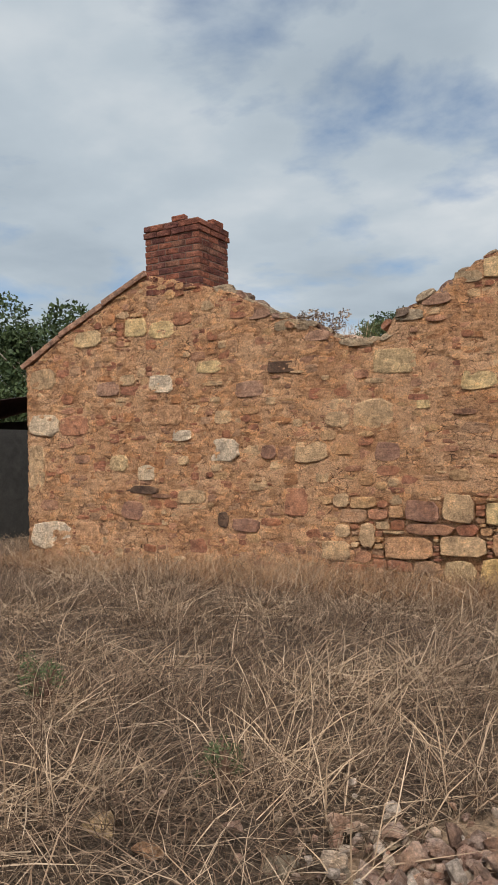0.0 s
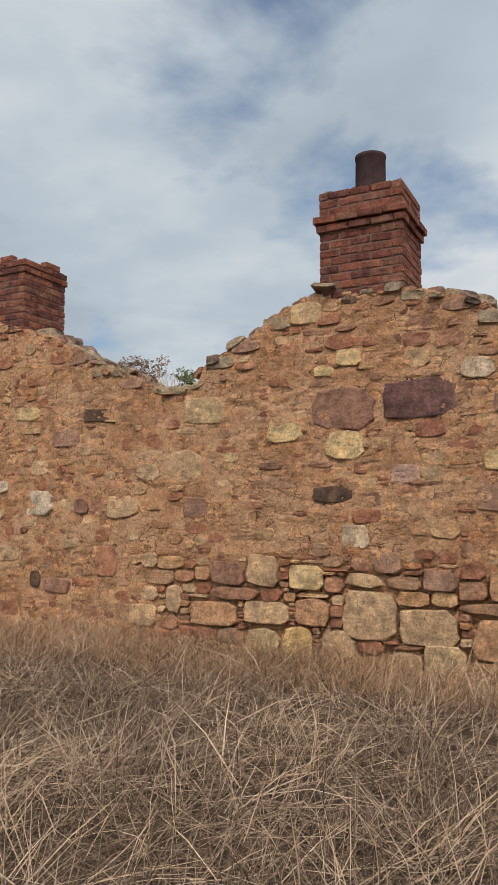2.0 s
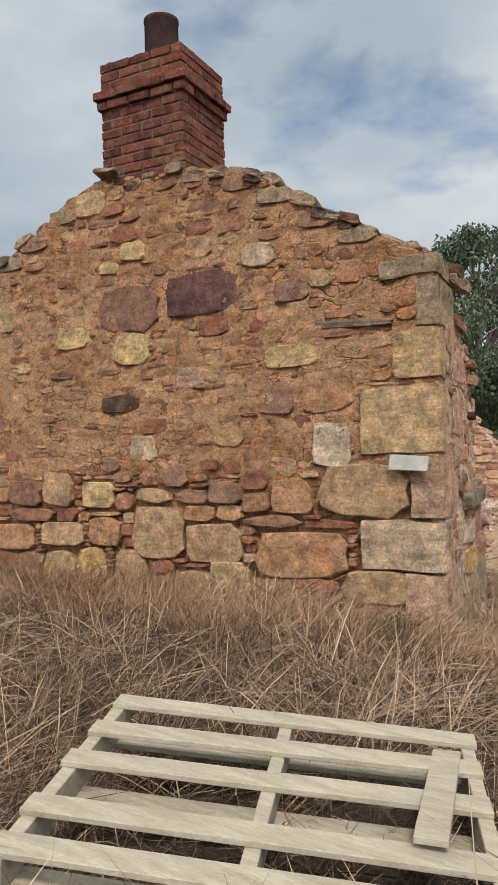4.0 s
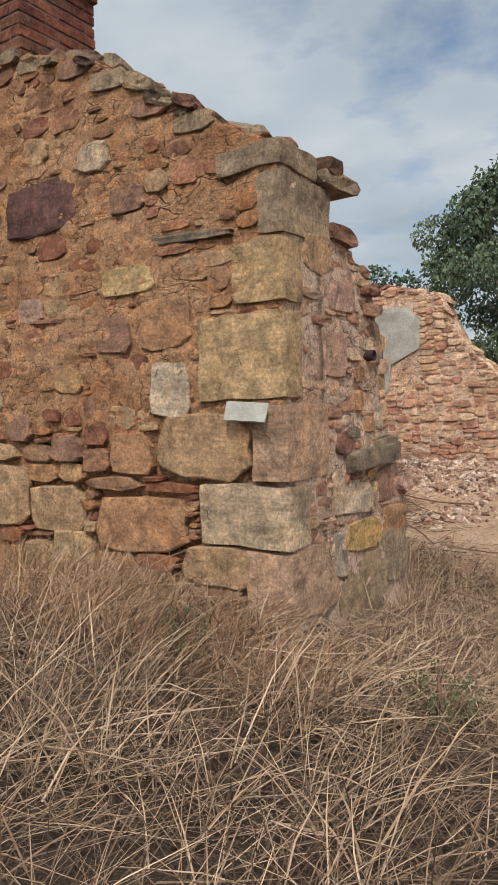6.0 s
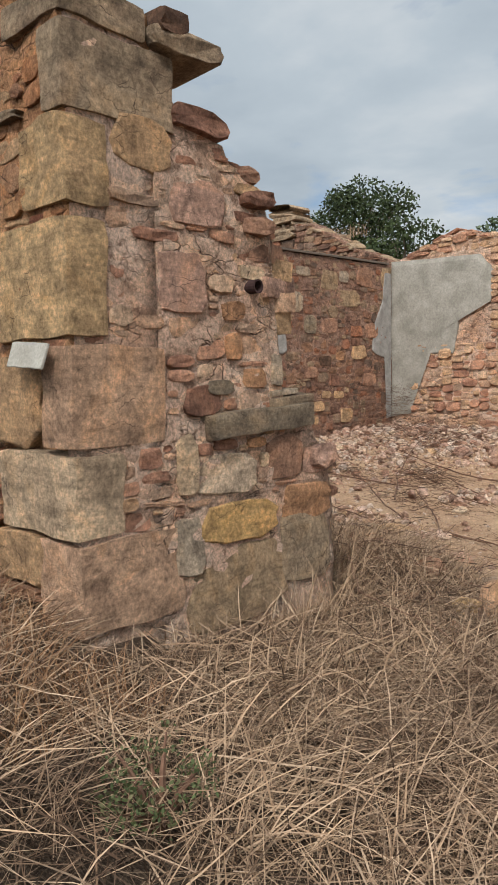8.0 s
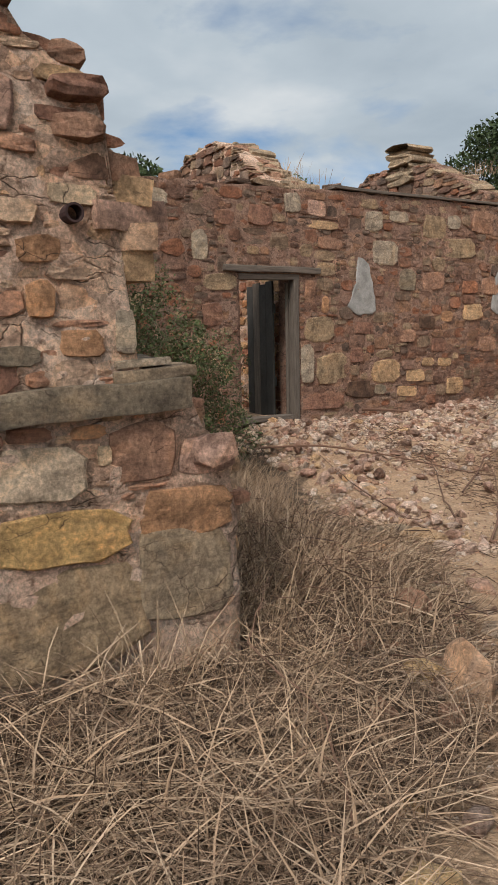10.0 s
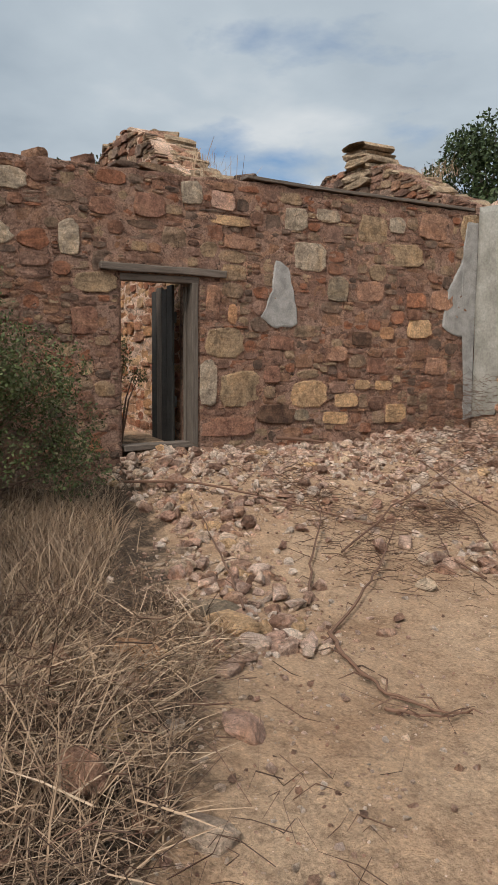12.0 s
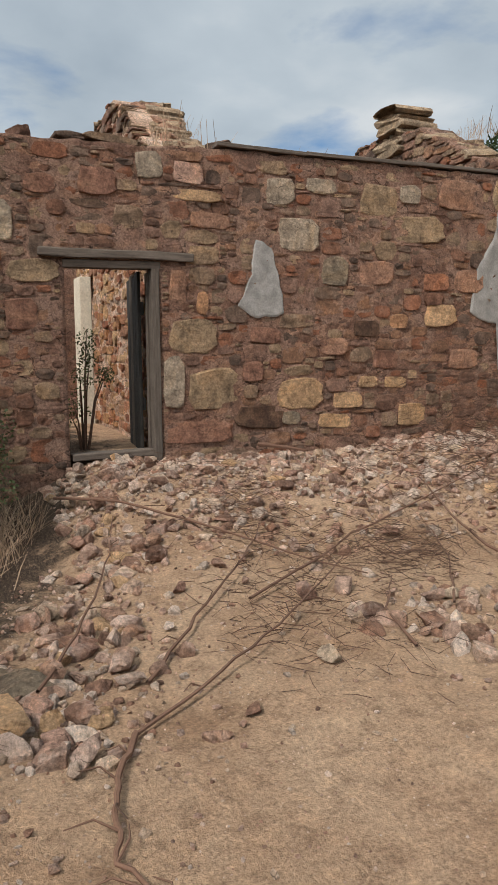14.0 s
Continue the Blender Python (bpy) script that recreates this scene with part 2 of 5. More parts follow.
M_PLASTER_GREY = plain_material("grey_plaster", (0.20, 0.185, 0.17), (0.33, 0.305, 0.28), scale=8, bump=0.012)
M_CREAM = plain_material("cream_paint", (0.55, 0.47, 0.36), (0.66, 0.58, 0.46), scale=5, bump=0.003)
M_OLD_WOOD = plain_material("weathered_timber", (0.075, 0.058, 0.046), (0.14, 0.112, 0.09), scale=6, bump=0.01, stretch=(9, 9, 0.7))
M_OLD_WOOD_FLAT = plain_material("weathered_beam", (0.08, 0.062, 0.05), (0.16, 0.125, 0.10), scale=6, bump=0.01, stretch=(9, 0.7, 9))
M_PINE = plain_material("raw_pine", (0.28, 0.232, 0.17), (0.39, 0.33, 0.25), 0.85, 3.0, 0.002, stretch=(1.2, 10, 10))
M_TIN = plain_material("rusty_tin", (0.028, 0.018, 0.018), (0.05, 0.03, 0.028), 0.9, 6, 0.003, spec=0.05)
M_WHITE_TIN = plain_material("faded_white_tin", (0.27, 0.25, 0.215), (0.36, 0.34, 0.30), 0.7, 8, 0.002)
# dark door timber; on the shed the near-black colour stands in for shade
M_DARK = plain_material("dark_wood_shed_shade", (0.03, 0.027, 0.024), (0.05, 0.045, 0.04), scale=5)
# the near-black tones put shade between the blades into the grass colour
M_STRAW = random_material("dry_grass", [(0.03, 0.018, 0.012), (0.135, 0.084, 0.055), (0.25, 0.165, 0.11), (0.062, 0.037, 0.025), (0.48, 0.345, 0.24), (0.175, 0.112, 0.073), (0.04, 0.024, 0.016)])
M_STRAW_RED = random_material("rusty_dry_grass", [(0.254, 0.132, 0.0712), (0.36, 0.206, 0.114), (0.191, 0.098, 0.057), (0.424, 0.274, 0.157)])
M_STALK = random_material("pale_straw", [(0.22, 0.142, 0.092), (0.42, 0.296, 0.198), (0.30, 0.198, 0.128), (0.50, 0.37, 0.262)])
M_TWIG = random_material("dry_twig", [(0.05, 0.03, 0.022), (0.11, 0.062, 0.042), (0.16, 0.09, 0.062), (0.075, 0.048, 0.037)])
M_BARK = plain_material("grey_bark", (0.16, 0.12, 0.09), (0.26, 0.21, 0.17), scale=5, stretch=(3, 3, 0.6))
M_LEAF = random_material("dark_leaf", [(0.022, 0.036, 0.014), (0.04, 0.06, 0.022), (0.06, 0.08, 0.03), (0.032, 0.05, 0.02)], 0.6)
M_GUM = random_material("gum_leaf", [(0.045, 0.07, 0.04), (0.08, 0.11, 0.065), (0.11, 0.145, 0.09), (0.06, 0.09, 0.05)], 0.6)
M_SHRUB = random_material("shrub_leaf", [(0.0364, 0.0476, 0.0182), (0.07, 0.0896, 0.0312), (0.105, 0.126, 0.0455), (0.056, 0.07, 0.0286), (0.14, 0.115, 0.065)], 0.65)
M_WEED = random_material("weed_leaf", [(0.04, 0.055, 0.022), (0.07, 0.09, 0.035), (0.12, 0.115, 0.06)], 0.7)
M_PINE_TREE = random_material("pine_needle", [(0.016, 0.03, 0.018), (0.03, 0.05, 0.03), (0.02, 0.036, 0.022)], 0.6)


def ground_material():
    """Bare sandy earth where the attribute 'bare' is 1, straw litter with painted shade where it is 0."""
    k = Mat("ground_earth", 0.95, 0.15)
    k.world_co()
    at = k.n.new("ShaderNodeAttribute")
    at.attribute_name = "bare"
    dirt = k.ramp(k.noise(1.6, 7, 0.65, dist=0.3), [(0.28, (0.30, 0.18, 0.108)), (0.46, (0.42, 0.27, 0.17)), (0.7, (0.49, 0.335, 0.22))])
    dirt = k.mix(0.9, dirt, k.ramp(k.noise(60, 9, 0.8), [(0.32, 0.42), (0.66, 1.45)]), "MULTIPLY")
    dirt = k.mix(0.8, dirt, k.ramp(k.noise(11, 7, 0.72, dist=0.5), [(0.34, (0.58, 0.54, 0.52)), (0.5, (1.0, 1.0, 1.0)), (0.66, (1.25, 1.22, 1.18))]), "MULTIPLY")
    grit = k.n.new("ShaderNodeTexVoronoi")
    grit.inputs["Scale"].default_value = 38
    k.l.new(k.co, grit.inputs["Vector"])
    dirt = k.mix(k.ramp(grit.outputs["Distance"], [(0.06, 0.4), (0.16, 0.0)]), dirt, (0.60, 0.44, 0.32))
    # litter kept near black, so its colour holds the shade under the grass
    litter_shade = k.ramp(k.noise(26, 6, 0.75, (1, 3, 1), 1.0), [(0.36, (0.018, 0.012, 0.009)), (0.52, (0.07, 0.048, 0.033)), (0.66, (0.22, 0.158, 0.108))])
    litter_shade = k.mix(k.ramp(k.noise(0.7, 4, 0.6), [(0.4, 0.0), (0.62, 0.5)]), litter_shade, (0.10, 0.066, 0.046))
    edge = k.n.new("ShaderNodeMath")
    edge.operation = "ADD"
    k.l.new(at.outputs["Fac"], edge.inputs[0])
    k.l.new(k.ramp(k.noise(5, 6, 0.7), [(0.3, 0.0), (0.7, 0.5)]), edge.inputs[1])
    k.colour(k.mix(k.ramp(edge.outputs[0], [(0.6, 0.0), (0.85, 1.0)]), litter_shade, dirt))
    return k.bump(k.mix(0.5, k.noise(24, 6, 0.7), k.noise(120, 4, 0.7)), 0.045, 1.0).m


M_GROUND = ground_material()


# ---- building helpers ----
def mesh(name, verts, faces, mat, smooth=False):
    me = bpy.data.meshes.new(name)
    me.from_pydata([tuple(v) for v in verts], [], faces)
    me.materials.append(mat)
    if smooth:
        me.polygons.foreach_set("use_smooth", [True] * len(me.polygons))
    me.update()
    return me


def quads(name, v, per, mat, tri=False):
    """One mesh from an array of loose strips: v is (pieces, verts, 3), per the faces of a piece."""
    n, k = v.shape[:2]
    f = (np.arange(n)[:, None, None] * k + np.array(per)[None]).reshape(-1, len(per[0]))
    me = bpy.data.meshes.new(name)
    me.vertices.add(n * k)
    me.vertices.foreach_set("co", v.reshape(-1).astype(np.float32))
    me.loops.add(f.size)
    me.loops.foreach_set("vertex_index", f.reshape(-1).astype(np.int32))
    me.polygons.add(len(f))
    me.polygons.foreach_set("loop_start", np.arange(0, f.size, f.shape[1], dtype=np.int32))
    me.polygons.foreach_set("loop_total", np.full(len(f), f.shape[1], dtype=np.int32))
    me.materials.append(mat)
    me.update(calc_edges=True)
    return me


def lerp(points):
    """A piecewise straight line through (u, value) pairs."""
    us, vs = zip(*points)
    return lambda u: float(np.interp(u, us, vs))


def beam(name, size, mat, parent, m, bevel=0.004, wear=0.0):
    """A timber or slab with softened edges; its origin is at its middle."""
    bm = bmesh.new()
    bmesh.ops.create_cube(bm, size=1)
    bmesh.ops.scale(bm, vec=size, verts=bm.verts)
    long = max(range(3), key=lambda i: size[i])
    if wear:
        bmesh.ops.subdivide_edges(bm, edges=[e for e in bm.edges if abs((e.verts[0].co - e.verts[1].co)[long]) > size[long] * 0.5], cuts=7)
    bmesh.ops.bevel(bm, geom=[e for e in bm.edges if e.calc_face_angle(0) > 0.5], offset=bevel, segments=1, affect="EDGES")
    if wear:
        for v in bm.verts:
            v.co += noise.noise_vector(v.co * 3.1 + Vector((rng.random(), 0, 0))) * wear
    me = bpy.data.meshes.new(name)
    bm.to_mesh(me)
    bm.free()
    me.materials.append(mat)
    ob = new(name, me)
    ob.parent = parent
    ob.matrix_local = m
    return ob


def block_shape(r, n=9, square=4.0, rough=0.08):
    """Verts and faces of a rough stone of size 1 whose face looks along -y."""
    ring, front, back = [], [], []
    a0 = r.uniform(0, 1)
    for i in range(n):
        a = 2 * math.pi * (i + a0 + r.uniform(-0.2, 0.2)) / n
        c, s = math.cos(a), math.sin(a)
        k = 0.5 * (abs(c) ** square + abs(s) ** square) ** (-1 / square) * r.uniform(1 - rough * 1.6, 1.02)
        ring.append((c * k, -0.44 + r.uniform(-0.03, 0.03), s * k))
        q = r.uniform(0.9, 0.97)
        front.append((c * k * q, -0.5 + r.uniform(-0.02, 0.03), s * k * q))
        back.append((c * k * 0.93, 0.5, s * k * 0.93))
    mid = []
    for i in range(3):
        a = 2 * math.pi * (i + r.random()) / 3
        mid.append((0.2 * math.cos(a), -0.5 + r.uniform(-0.04, 0.03), 0.2 * math.sin(a)))
    v = back + ring + front + mid
    f = []
    for i in range(n):
        j = (i + 1) % n
        f += [(i, j, n + j, n + i), (n + i, n + j, 2 * n + j, 2 * n + i)]
    tree, last = [], None
    for i in range(n):
        a = math.atan2(front[i][2], front[i][0])
        tree.append(min(range(3), key=lambda q: abs((math.atan2(mid[q][2], mid[q][0]) - a + math.pi) % (2 * math.pi) - math.pi)))
    for i in range(n):
        j = (i + 1) % n
        f.append((2 * n + i, 2 * n + j, 3 * n + tree[i]))
        if tree[i] != tree[j]:
            f.append((2 * n + j, 3 * n + tree[j], 3 * n + tree[i]))
    f.append((3 * n, 3 * n + 1, 3 * n + 2))
    return v, f


BLOCKS = [block_shape(random.Random(100 + i), 10 + i % 4, 3 + 1.2 * (i % 4), 0.07 + 0.03 * ((i + 1) % 4)) for i in range(22)]
BLOCK_MESHES = {}


def block_mesh(i, mat):
    if (i, mat.name) not in BLOCK_MESHES:
        me = mesh("stone", *BLOCKS[i], mat)
        BLOCK_MESHES[i, mat.name] = me
    return BLOCK_MESHES[i, mat.name]


def rock_shape(r, seed, detail=2):
    bm = bmesh.new()
    bmesh.ops.create_icosphere(bm, subdivisions=detail, radius=0.5)
    cut = [(Vector((r.gauss(0, 1), r.gauss(0, 1), r.gauss(0, 1))).normalized(), r.uniform(0.17, 0.34)) for _ in range(10)]
    for v in bm.verts:
        v.co *= 1 + 0.25 * noise.noise(v.co * 3 + Vector((seed, 0, 0)))
        for nrm, d in cut:
            over = v.co.dot(nrm) - d
            if over > 0:
                v.co -= nrm * over
    vs = [tuple(v.co) for v in bm.verts]
    fs = [tuple(v.index for v in f.verts) for f in bm.faces]
    bm.free()
    return vs, fs


ROCKS = [rock_shape(random.Random(300 + i), i * 3.7) for i in range(14)]
CHIPS = [rock_shape(random.Random(400 + i), i * 2.9, 1) for i in range(10)]
ROCK_MESHES = {}


def rock_mesh(i, mat):
    if (i, mat.name) not in ROCK_MESHES:
        ROCK_MESHES[i, mat.name] = mesh("rubble_stone", *ROCKS[i], mat)
    return ROCK_MESHES[i, mat.name]


def joined(name, shapes, mat):
    """One mesh from many (verts, faces, matrix)."""
    vs, fs = [], []
    for v, f, m in shapes:
        k = len(vs)
        vs += [m @ Vector(p) for p in v]
        fs += [tuple(i + k for i in q) for q in f]
    return mesh(name, vs, fs, mat)


# ---- ground ----
EDGE = [(-4.0, 13.2), (-0.9, 12.15), (0.0, 11.85), (0.8, 11.5), (1.5, 11.2), (2.1, 10.75), (2.55, 10.2), (2.9, 9.6), (3.45, 8.8), (4.1, 7.6), (5.5, 5.5), (9.0, 2.0)]


def bare(x, y):
    """Above 0.5 on open earth, below it where the dry grass grows."""
    ys = np.interp(x, [p[0] for p in EDGE], [p[1] for p in EDGE])
    d = (y - ys) * 0.75
    start = 0.9 - np.hypot((x - 0.1) / 1.35, (y - 2.55) / 1.05)
    d = np.maximum(d, start)
    return np.clip(0.5 + d * 1.1, 0, 1) * (1 - np.clip((np.hypot(x, y - 8) - 25) / 10, 0, 1))


def smooth(a, b, v):
    t = np.clip((v - a) / (b - a), 0, 1)
    return t * t * (3 - 2 * t)


def wave(x, y, f, s):
    return (np.sin(x * f * 1.0 + s) * np.cos(y * f * 1.3 + s * 2.1) + np.sin((x + y) * f * 0.7 + s * 3.3) * 0.7 + np.cos((x - 1.6 * y) * f * 0.53 + s)) / 2.7


def ground_z(x, y):
    x, y = np.asarray(x, float), np.asarray(y, float)
    z = -0.05 - 0.47 * smooth(4.5, 10.5, y + 0.75 * (x - 1.6)) * np.maximum(smooth(-1.5, 3.0, x + 0.45 * (y - 8)), smooth(8.6, 9.8, y) * smooth(-3.3, -3.0, x))
    z = np.where((x < 1.7) & (y < 8.4), np.maximum(z, -0.08 - 0.1 * smooth(0.5, 1.7, x)), z)
    z = z + 0.02 * wave(x, y, 2.3, 0.4) + 0.012 * wave(x, y, 6.1, 1.7)
    z = z - 0.12 * np.exp(-((x + 0.3) ** 2 + (y - 2.3) ** 2) / 5.0)
    inside = smooth(-3.4, -2.9, x) * smooth(8.6, 9.0, y) * smooth(18.2, 17.4, y)
    heap = smooth(0.5, -2.75, x) * (0.43 + 0.09 * wave(x, y, 2.1, 2.0)) + 0.32 * smooth(15.0, 17.3, y) * smooth(1.8, 0.0, x)
    heap = heap * smooth(12.0, 13.0, y)
    spill = 0.34 * np.exp(-((x - 1.9) ** 2 + (y - 16.9) ** 2) / 3.0)
    mound = 0.10 * np.exp(-(((x - 1.05) / 0.75) ** 2 + ((y - 10.7) / 0.8) ** 2))
    return z + inside * np.minimum(heap, 0.5) + spill * inside + mound


def gz(x, y):
    return float(ground_z(x, y))


def lines(lo, hi, step, far):
    mid = list(np.arange(lo, hi + 1e-6, step))
    out, d = [], step
    v = hi
    while v < far:
        d *= 1.35
        v += d
        out.append(v)
    low, d, v = [], step, lo
    while v > -far:
        d *= 1.35
        v -= d
        low.append(v)
    return np.array(low[::-1] + mid + out)


gx, gy = lines(-10, 6.5, 0.15, 1500), lines(-1, 18.5, 0.15, 1500)
GX, GY = np.meshgrid(gx, gy)
GZ = ground_z(GX, GY)
far_mask = smooth(40, 400, np.hypot(GX, GY))
GZ = GZ * (1 - far_mask) - 0.3 * far_mask
nx, ny = len(gx), len(gy)
idx = np.arange(nx * ny).reshape(ny, nx)
me = quads("ground", np.stack([GX, GY, GZ], -1).reshape(1, -1, 3),
           np.stack([idx[:-1, :-1], idx[:-1, 1:], idx[1:, 1:], idx[1:, :-1]], -1).reshape(-1, 4).tolist(), M_GROUND)
me.polygons.foreach_set("use_smooth", [True] * len(me.polygons))
attr = me.attributes.new("bare", "FLOAT", "POINT")
attr.data.foreach_set("value", bare(GX, GY).reshape(-1).astype(np.float32))
ground = tagged(new("ground", me), "dry grassy ground with bare sandy earth and straw litter darkened as shade", "ground", kind="structure")


# ---- walls ----
def wall_body(name, u0, u1, top, thick, low, m, mat, holes=(), step=0.066, relief=0.03, jag=0.035, hollow=None, seed=0.0, label=""):
    """A rough masonry core: u runs along the wall, the face looks along the local -y. holes: (u0, u1, z0, z1), cut right through."""
    us = set(np.round(np.linspace(u0, u1, max(2, int((u1 - u0) / step))), 4))
    zmax = max(top(u) for u in us) + 0.1
    zs = set(np.round(np.linspace(low, zmax, int((zmax - low) / (step * 0.65))), 4))
    for h in holes:
        us = {u for u in us if abs(u - h[0]) > 0.03 and abs(u - h[1]) > 0.03} | {h[0], h[1]}
        zs = {z for z in zs if abs(z - h[2]) > 0.03 and abs(z - h[3]) > 0.03} | {h[2], h[3]}
    us, zs = sorted(us), sorted(zs)
    tops = [top(u) + jag * noise.noise(Vector((u * 5.3, seed, 1.7))) + jag * 0.8 * noise.noise(Vector((u * 14.0, seed, 4.1))) for u in us]
    vs, fs = [], []
    nz = len(zs)
    for u, t in zip(us, tops):
        for z in zs:
            zz = min(z, t)
            p = Vector((u * 2.6, zz * 5.5, seed))
            d = 0.008 + relief * (0.6 * noise.noise(p) + 0.7 * noise.noise(p * 3.1) + 0.6 * noise.noise(p * 6.7))
            if hollow:
                d += hollow(u, zz)
            vs.append((u, d, zz))
            vs.append((u, thick + relief * noise.noise(p * 1.7 + Vector((9, 0, 0))), zz))

    def full(i, j):
        if i < 0 or j < 0 or i >= len(us) - 1 or j >= nz - 1:
            return False
        if zs[j] >= tops[i] - 1e-4 and zs[j] >= tops[i + 1] - 1e-4:
            return False
        cu, cz = (us[i] + us[i + 1]) / 2, (zs[j] + zs[j + 1]) / 2
        return not any(h[0] < cu < h[1] and h[2] < cz < h[3] for h in holes)

    def at(i, j, back):
        return (i * nz + j) * 2 + back

    for i in range(len(us) - 1):
        for j in range(nz - 1):
            if not full(i, j):
                continue
            c = [(i, j), (i + 1, j), (i + 1, j + 1), (i, j + 1)]
            fs.append(tuple(at(a, b, 0) for a, b in c))
            fs.append(tuple(at(a, b, 1) for a, b in c[::-1]))
            for k, (di, dj) in enumerate(((0, -1), (1, 0), (0, 1), (-1, 0))):
                if not full(i + di, j + dj):
                    a, b = c[k], c[(k + 1) % 4]
                    fs.append((at(*b, 0), at(*a, 0), at(*a, 1), at(*b, 1)))
    bm = bmesh.new()
    bv = [bm.verts.new(v) for v in vs]
    for f in fs:
        bm.faces.new([bv[i] for i in f])
    bmesh.ops.remove_doubles(bm, verts=bm.verts, dist=0.0015)
    bmesh.ops.delete(bm, geom=[v for v in bm.verts if not v.link_faces], context="VERTS")
    bmesh.ops.recalc_face_normals(bm, faces=bm.faces)
    me = bpy.data.meshes.new(name)
    bm.to_mesh(me)
    bm.free()
    me.materials.append(mat)
    me.polygons.foreach_set("use_smooth", [True] * len(me.polygons))
    ob = new(name, me)
    ob.matrix_world = m
    tagged(ob, label, "wall", kind="structure")
    return ob


def pack(u0, u1, low, top, r, size, marked=(), holes=(), cell=0.035):
    """Fits stones without courses into a wall: rows of (u, z, w, h). size(u, z) gives the width and height to try."""
    nu = int((u1 - u0) / cell)
    zmax = max(top(u0 + i * cell) for i in range(nu + 1))
    nz = int((zmax - low) / cell)
    used = np.zeros((nz, nu), bool)
    for j in range(nz):
        for i in range(nu):
            u, z = u0 + (i + 0.5) * cell, low + (j + 0.5) * cell
            if z > top(u) - 0.01 or any(h[0] < u < h[1] and h[2] < z < h[3] for h in holes):
                used[j, i] = True
    for u, z, w, h, *_ in marked:
        i0, i1 = int((u - w / 2 - u0) / cell + 0.5), int((u + w / 2 - u0) / cell + 0.5)
        j0, j1 = int((z - h / 2 - low) / cell + 0.5), int((z + h / 2 - low) / cell + 0.5)
        used[max(j0, 0):max(j1, 0), max(i0, 0):max(i1, 0)] = True
    out = []
    for j in range(nz):
        i = 0
        while i < nu:
            if used[j, i]:
                i += 1
                continue
            w, h = size(u0 + i * cell, low + j * cell)
            wi, hj = max(2, int(w / cell)), max(1, int(h / cell + r.random()))
            k = i
            while k < nu and k - i < wi and not used[j, k]:
                k += 1
            wi = k - i
            hj = min(hj, nz - j)
            for q in range(1, hj):
                if used[j + q, i:k].any():
                    hj = q
                    break
            hj = min(hj, max(1, int(wi * 0.85)))
            used[j:j + hj, i:k] = True
            if wi >= 2:
                out.append((u0 + (i + wi / 2) * cell, low + (j + hj / 2) * cell, wi * cell, hj * cell))
            i = k
    return out


def lay(wall, stones, marked, mat, mat_joined, r, near, proud, tones=M_TONE, limit=300, gap=0.006):
    """Sets stones into the face of a wall; those for which near(u) holds are parts, the rest one mesh."""
    rest, count = [], 0
    for row in list(marked) + list(stones):
        u, z, w, h = row[:4]
        d = 0.16
        out = max(proud(u, z), 0.0) * 0.6 + 0.008 if len(row) > 4 else proud(u, z)
        i = r.choice((3, 7, 11, 15, 19)) if len(row) > 4 else r.randrange(len(BLOCKS))
        tilt = r.gauss(0, 2.2)
        m = pose(u, d / 2 - out, z, r.gauss(0, 2.5), tilt, r.gauss(0, 2.5)) @ Matrix.Diagonal((w - gap, d, h - gap * 0.7, 1))
        if len(row) > 4 or (count < limit and near(u)):
            ob = new("stone", block_mesh(i, tones[row[4]] if len(row) > 4 else mat))
            ob.parent = wall
            ob.matrix_local = m
            count += 1
        else:
            rest.append((*BLOCKS[i], m))
    if rest:
        ob = new("stones", joined("stones", rest, mat_joined))
        ob.parent = wall
        tagged(ob, kind="stuff")


def cap(wall, u0, u1, top, r, mat, depth, big=0.3, lift=0.03):
    """Loose stones along a broken wall top, joined into one mesh."""
    rest, u = [], u0
    while u < u1:
        w = r.uniform(0.12, big)
        h = r.uniform(0.05, 0.13)
        y = r.uniform(0.02, depth)
        i = r.randrange(len(BLOCKS))
        slope = math.degrees(math.atan2(top(u + w) - top(u), w))
        z = top(u + w / 2) + lift - h * 0.25 + r.uniform(-0.03, 0.03)
        rest.append((*BLOCKS[i], pose(u + w / 2, y + 0.1, z, r.gauss(0, 7), -max(-35, min(35, slope * 0.7)) + r.gauss(0, 7), r.gauss(0, 14)) @ Matrix.Diagonal((w * 1.1, r.uniform(0.2, 0.4), h, 1))))
        u += w * r.uniform(0.4, 0.9)
    ob = new("coping_stones", joined("coping_stones", rest, mat))
    ob.parent = wall
    tagged(ob, "weathered loose stones along the broken wall top", kind="stuff")


GABLE_TOP = lerp([(-8.1, 2.72), (-7.48, 3.08), (-6.65, 3.47), (-5.95, 3.84), (-5.0, 3.6), (-4.58, 3.46), (-4.04, 3.13), (-3.56, 2.96), (-3.1, 2.68), (-2.66, 2.70),
                  (-2.5, 2.95), (-2.08, 3.15), (-1.62, 3.41), (-1.25, 3.55), (-0.39, 3.46), (0.0, 3.38), (0.33, 3.25), (0.62, 3.0), (1.0, 2.81), (1.3, 2.62), (1.62, 2.47)])


def washed(u, z):
    """The joints near the ground have lost their mortar."""
    return 0.07 * float(smooth(1.05, 0.7, z + 0.12 * noise.noise(Vector((u * 1.5, 0, 0)))) * smooth(-3.6, -2.4, u))


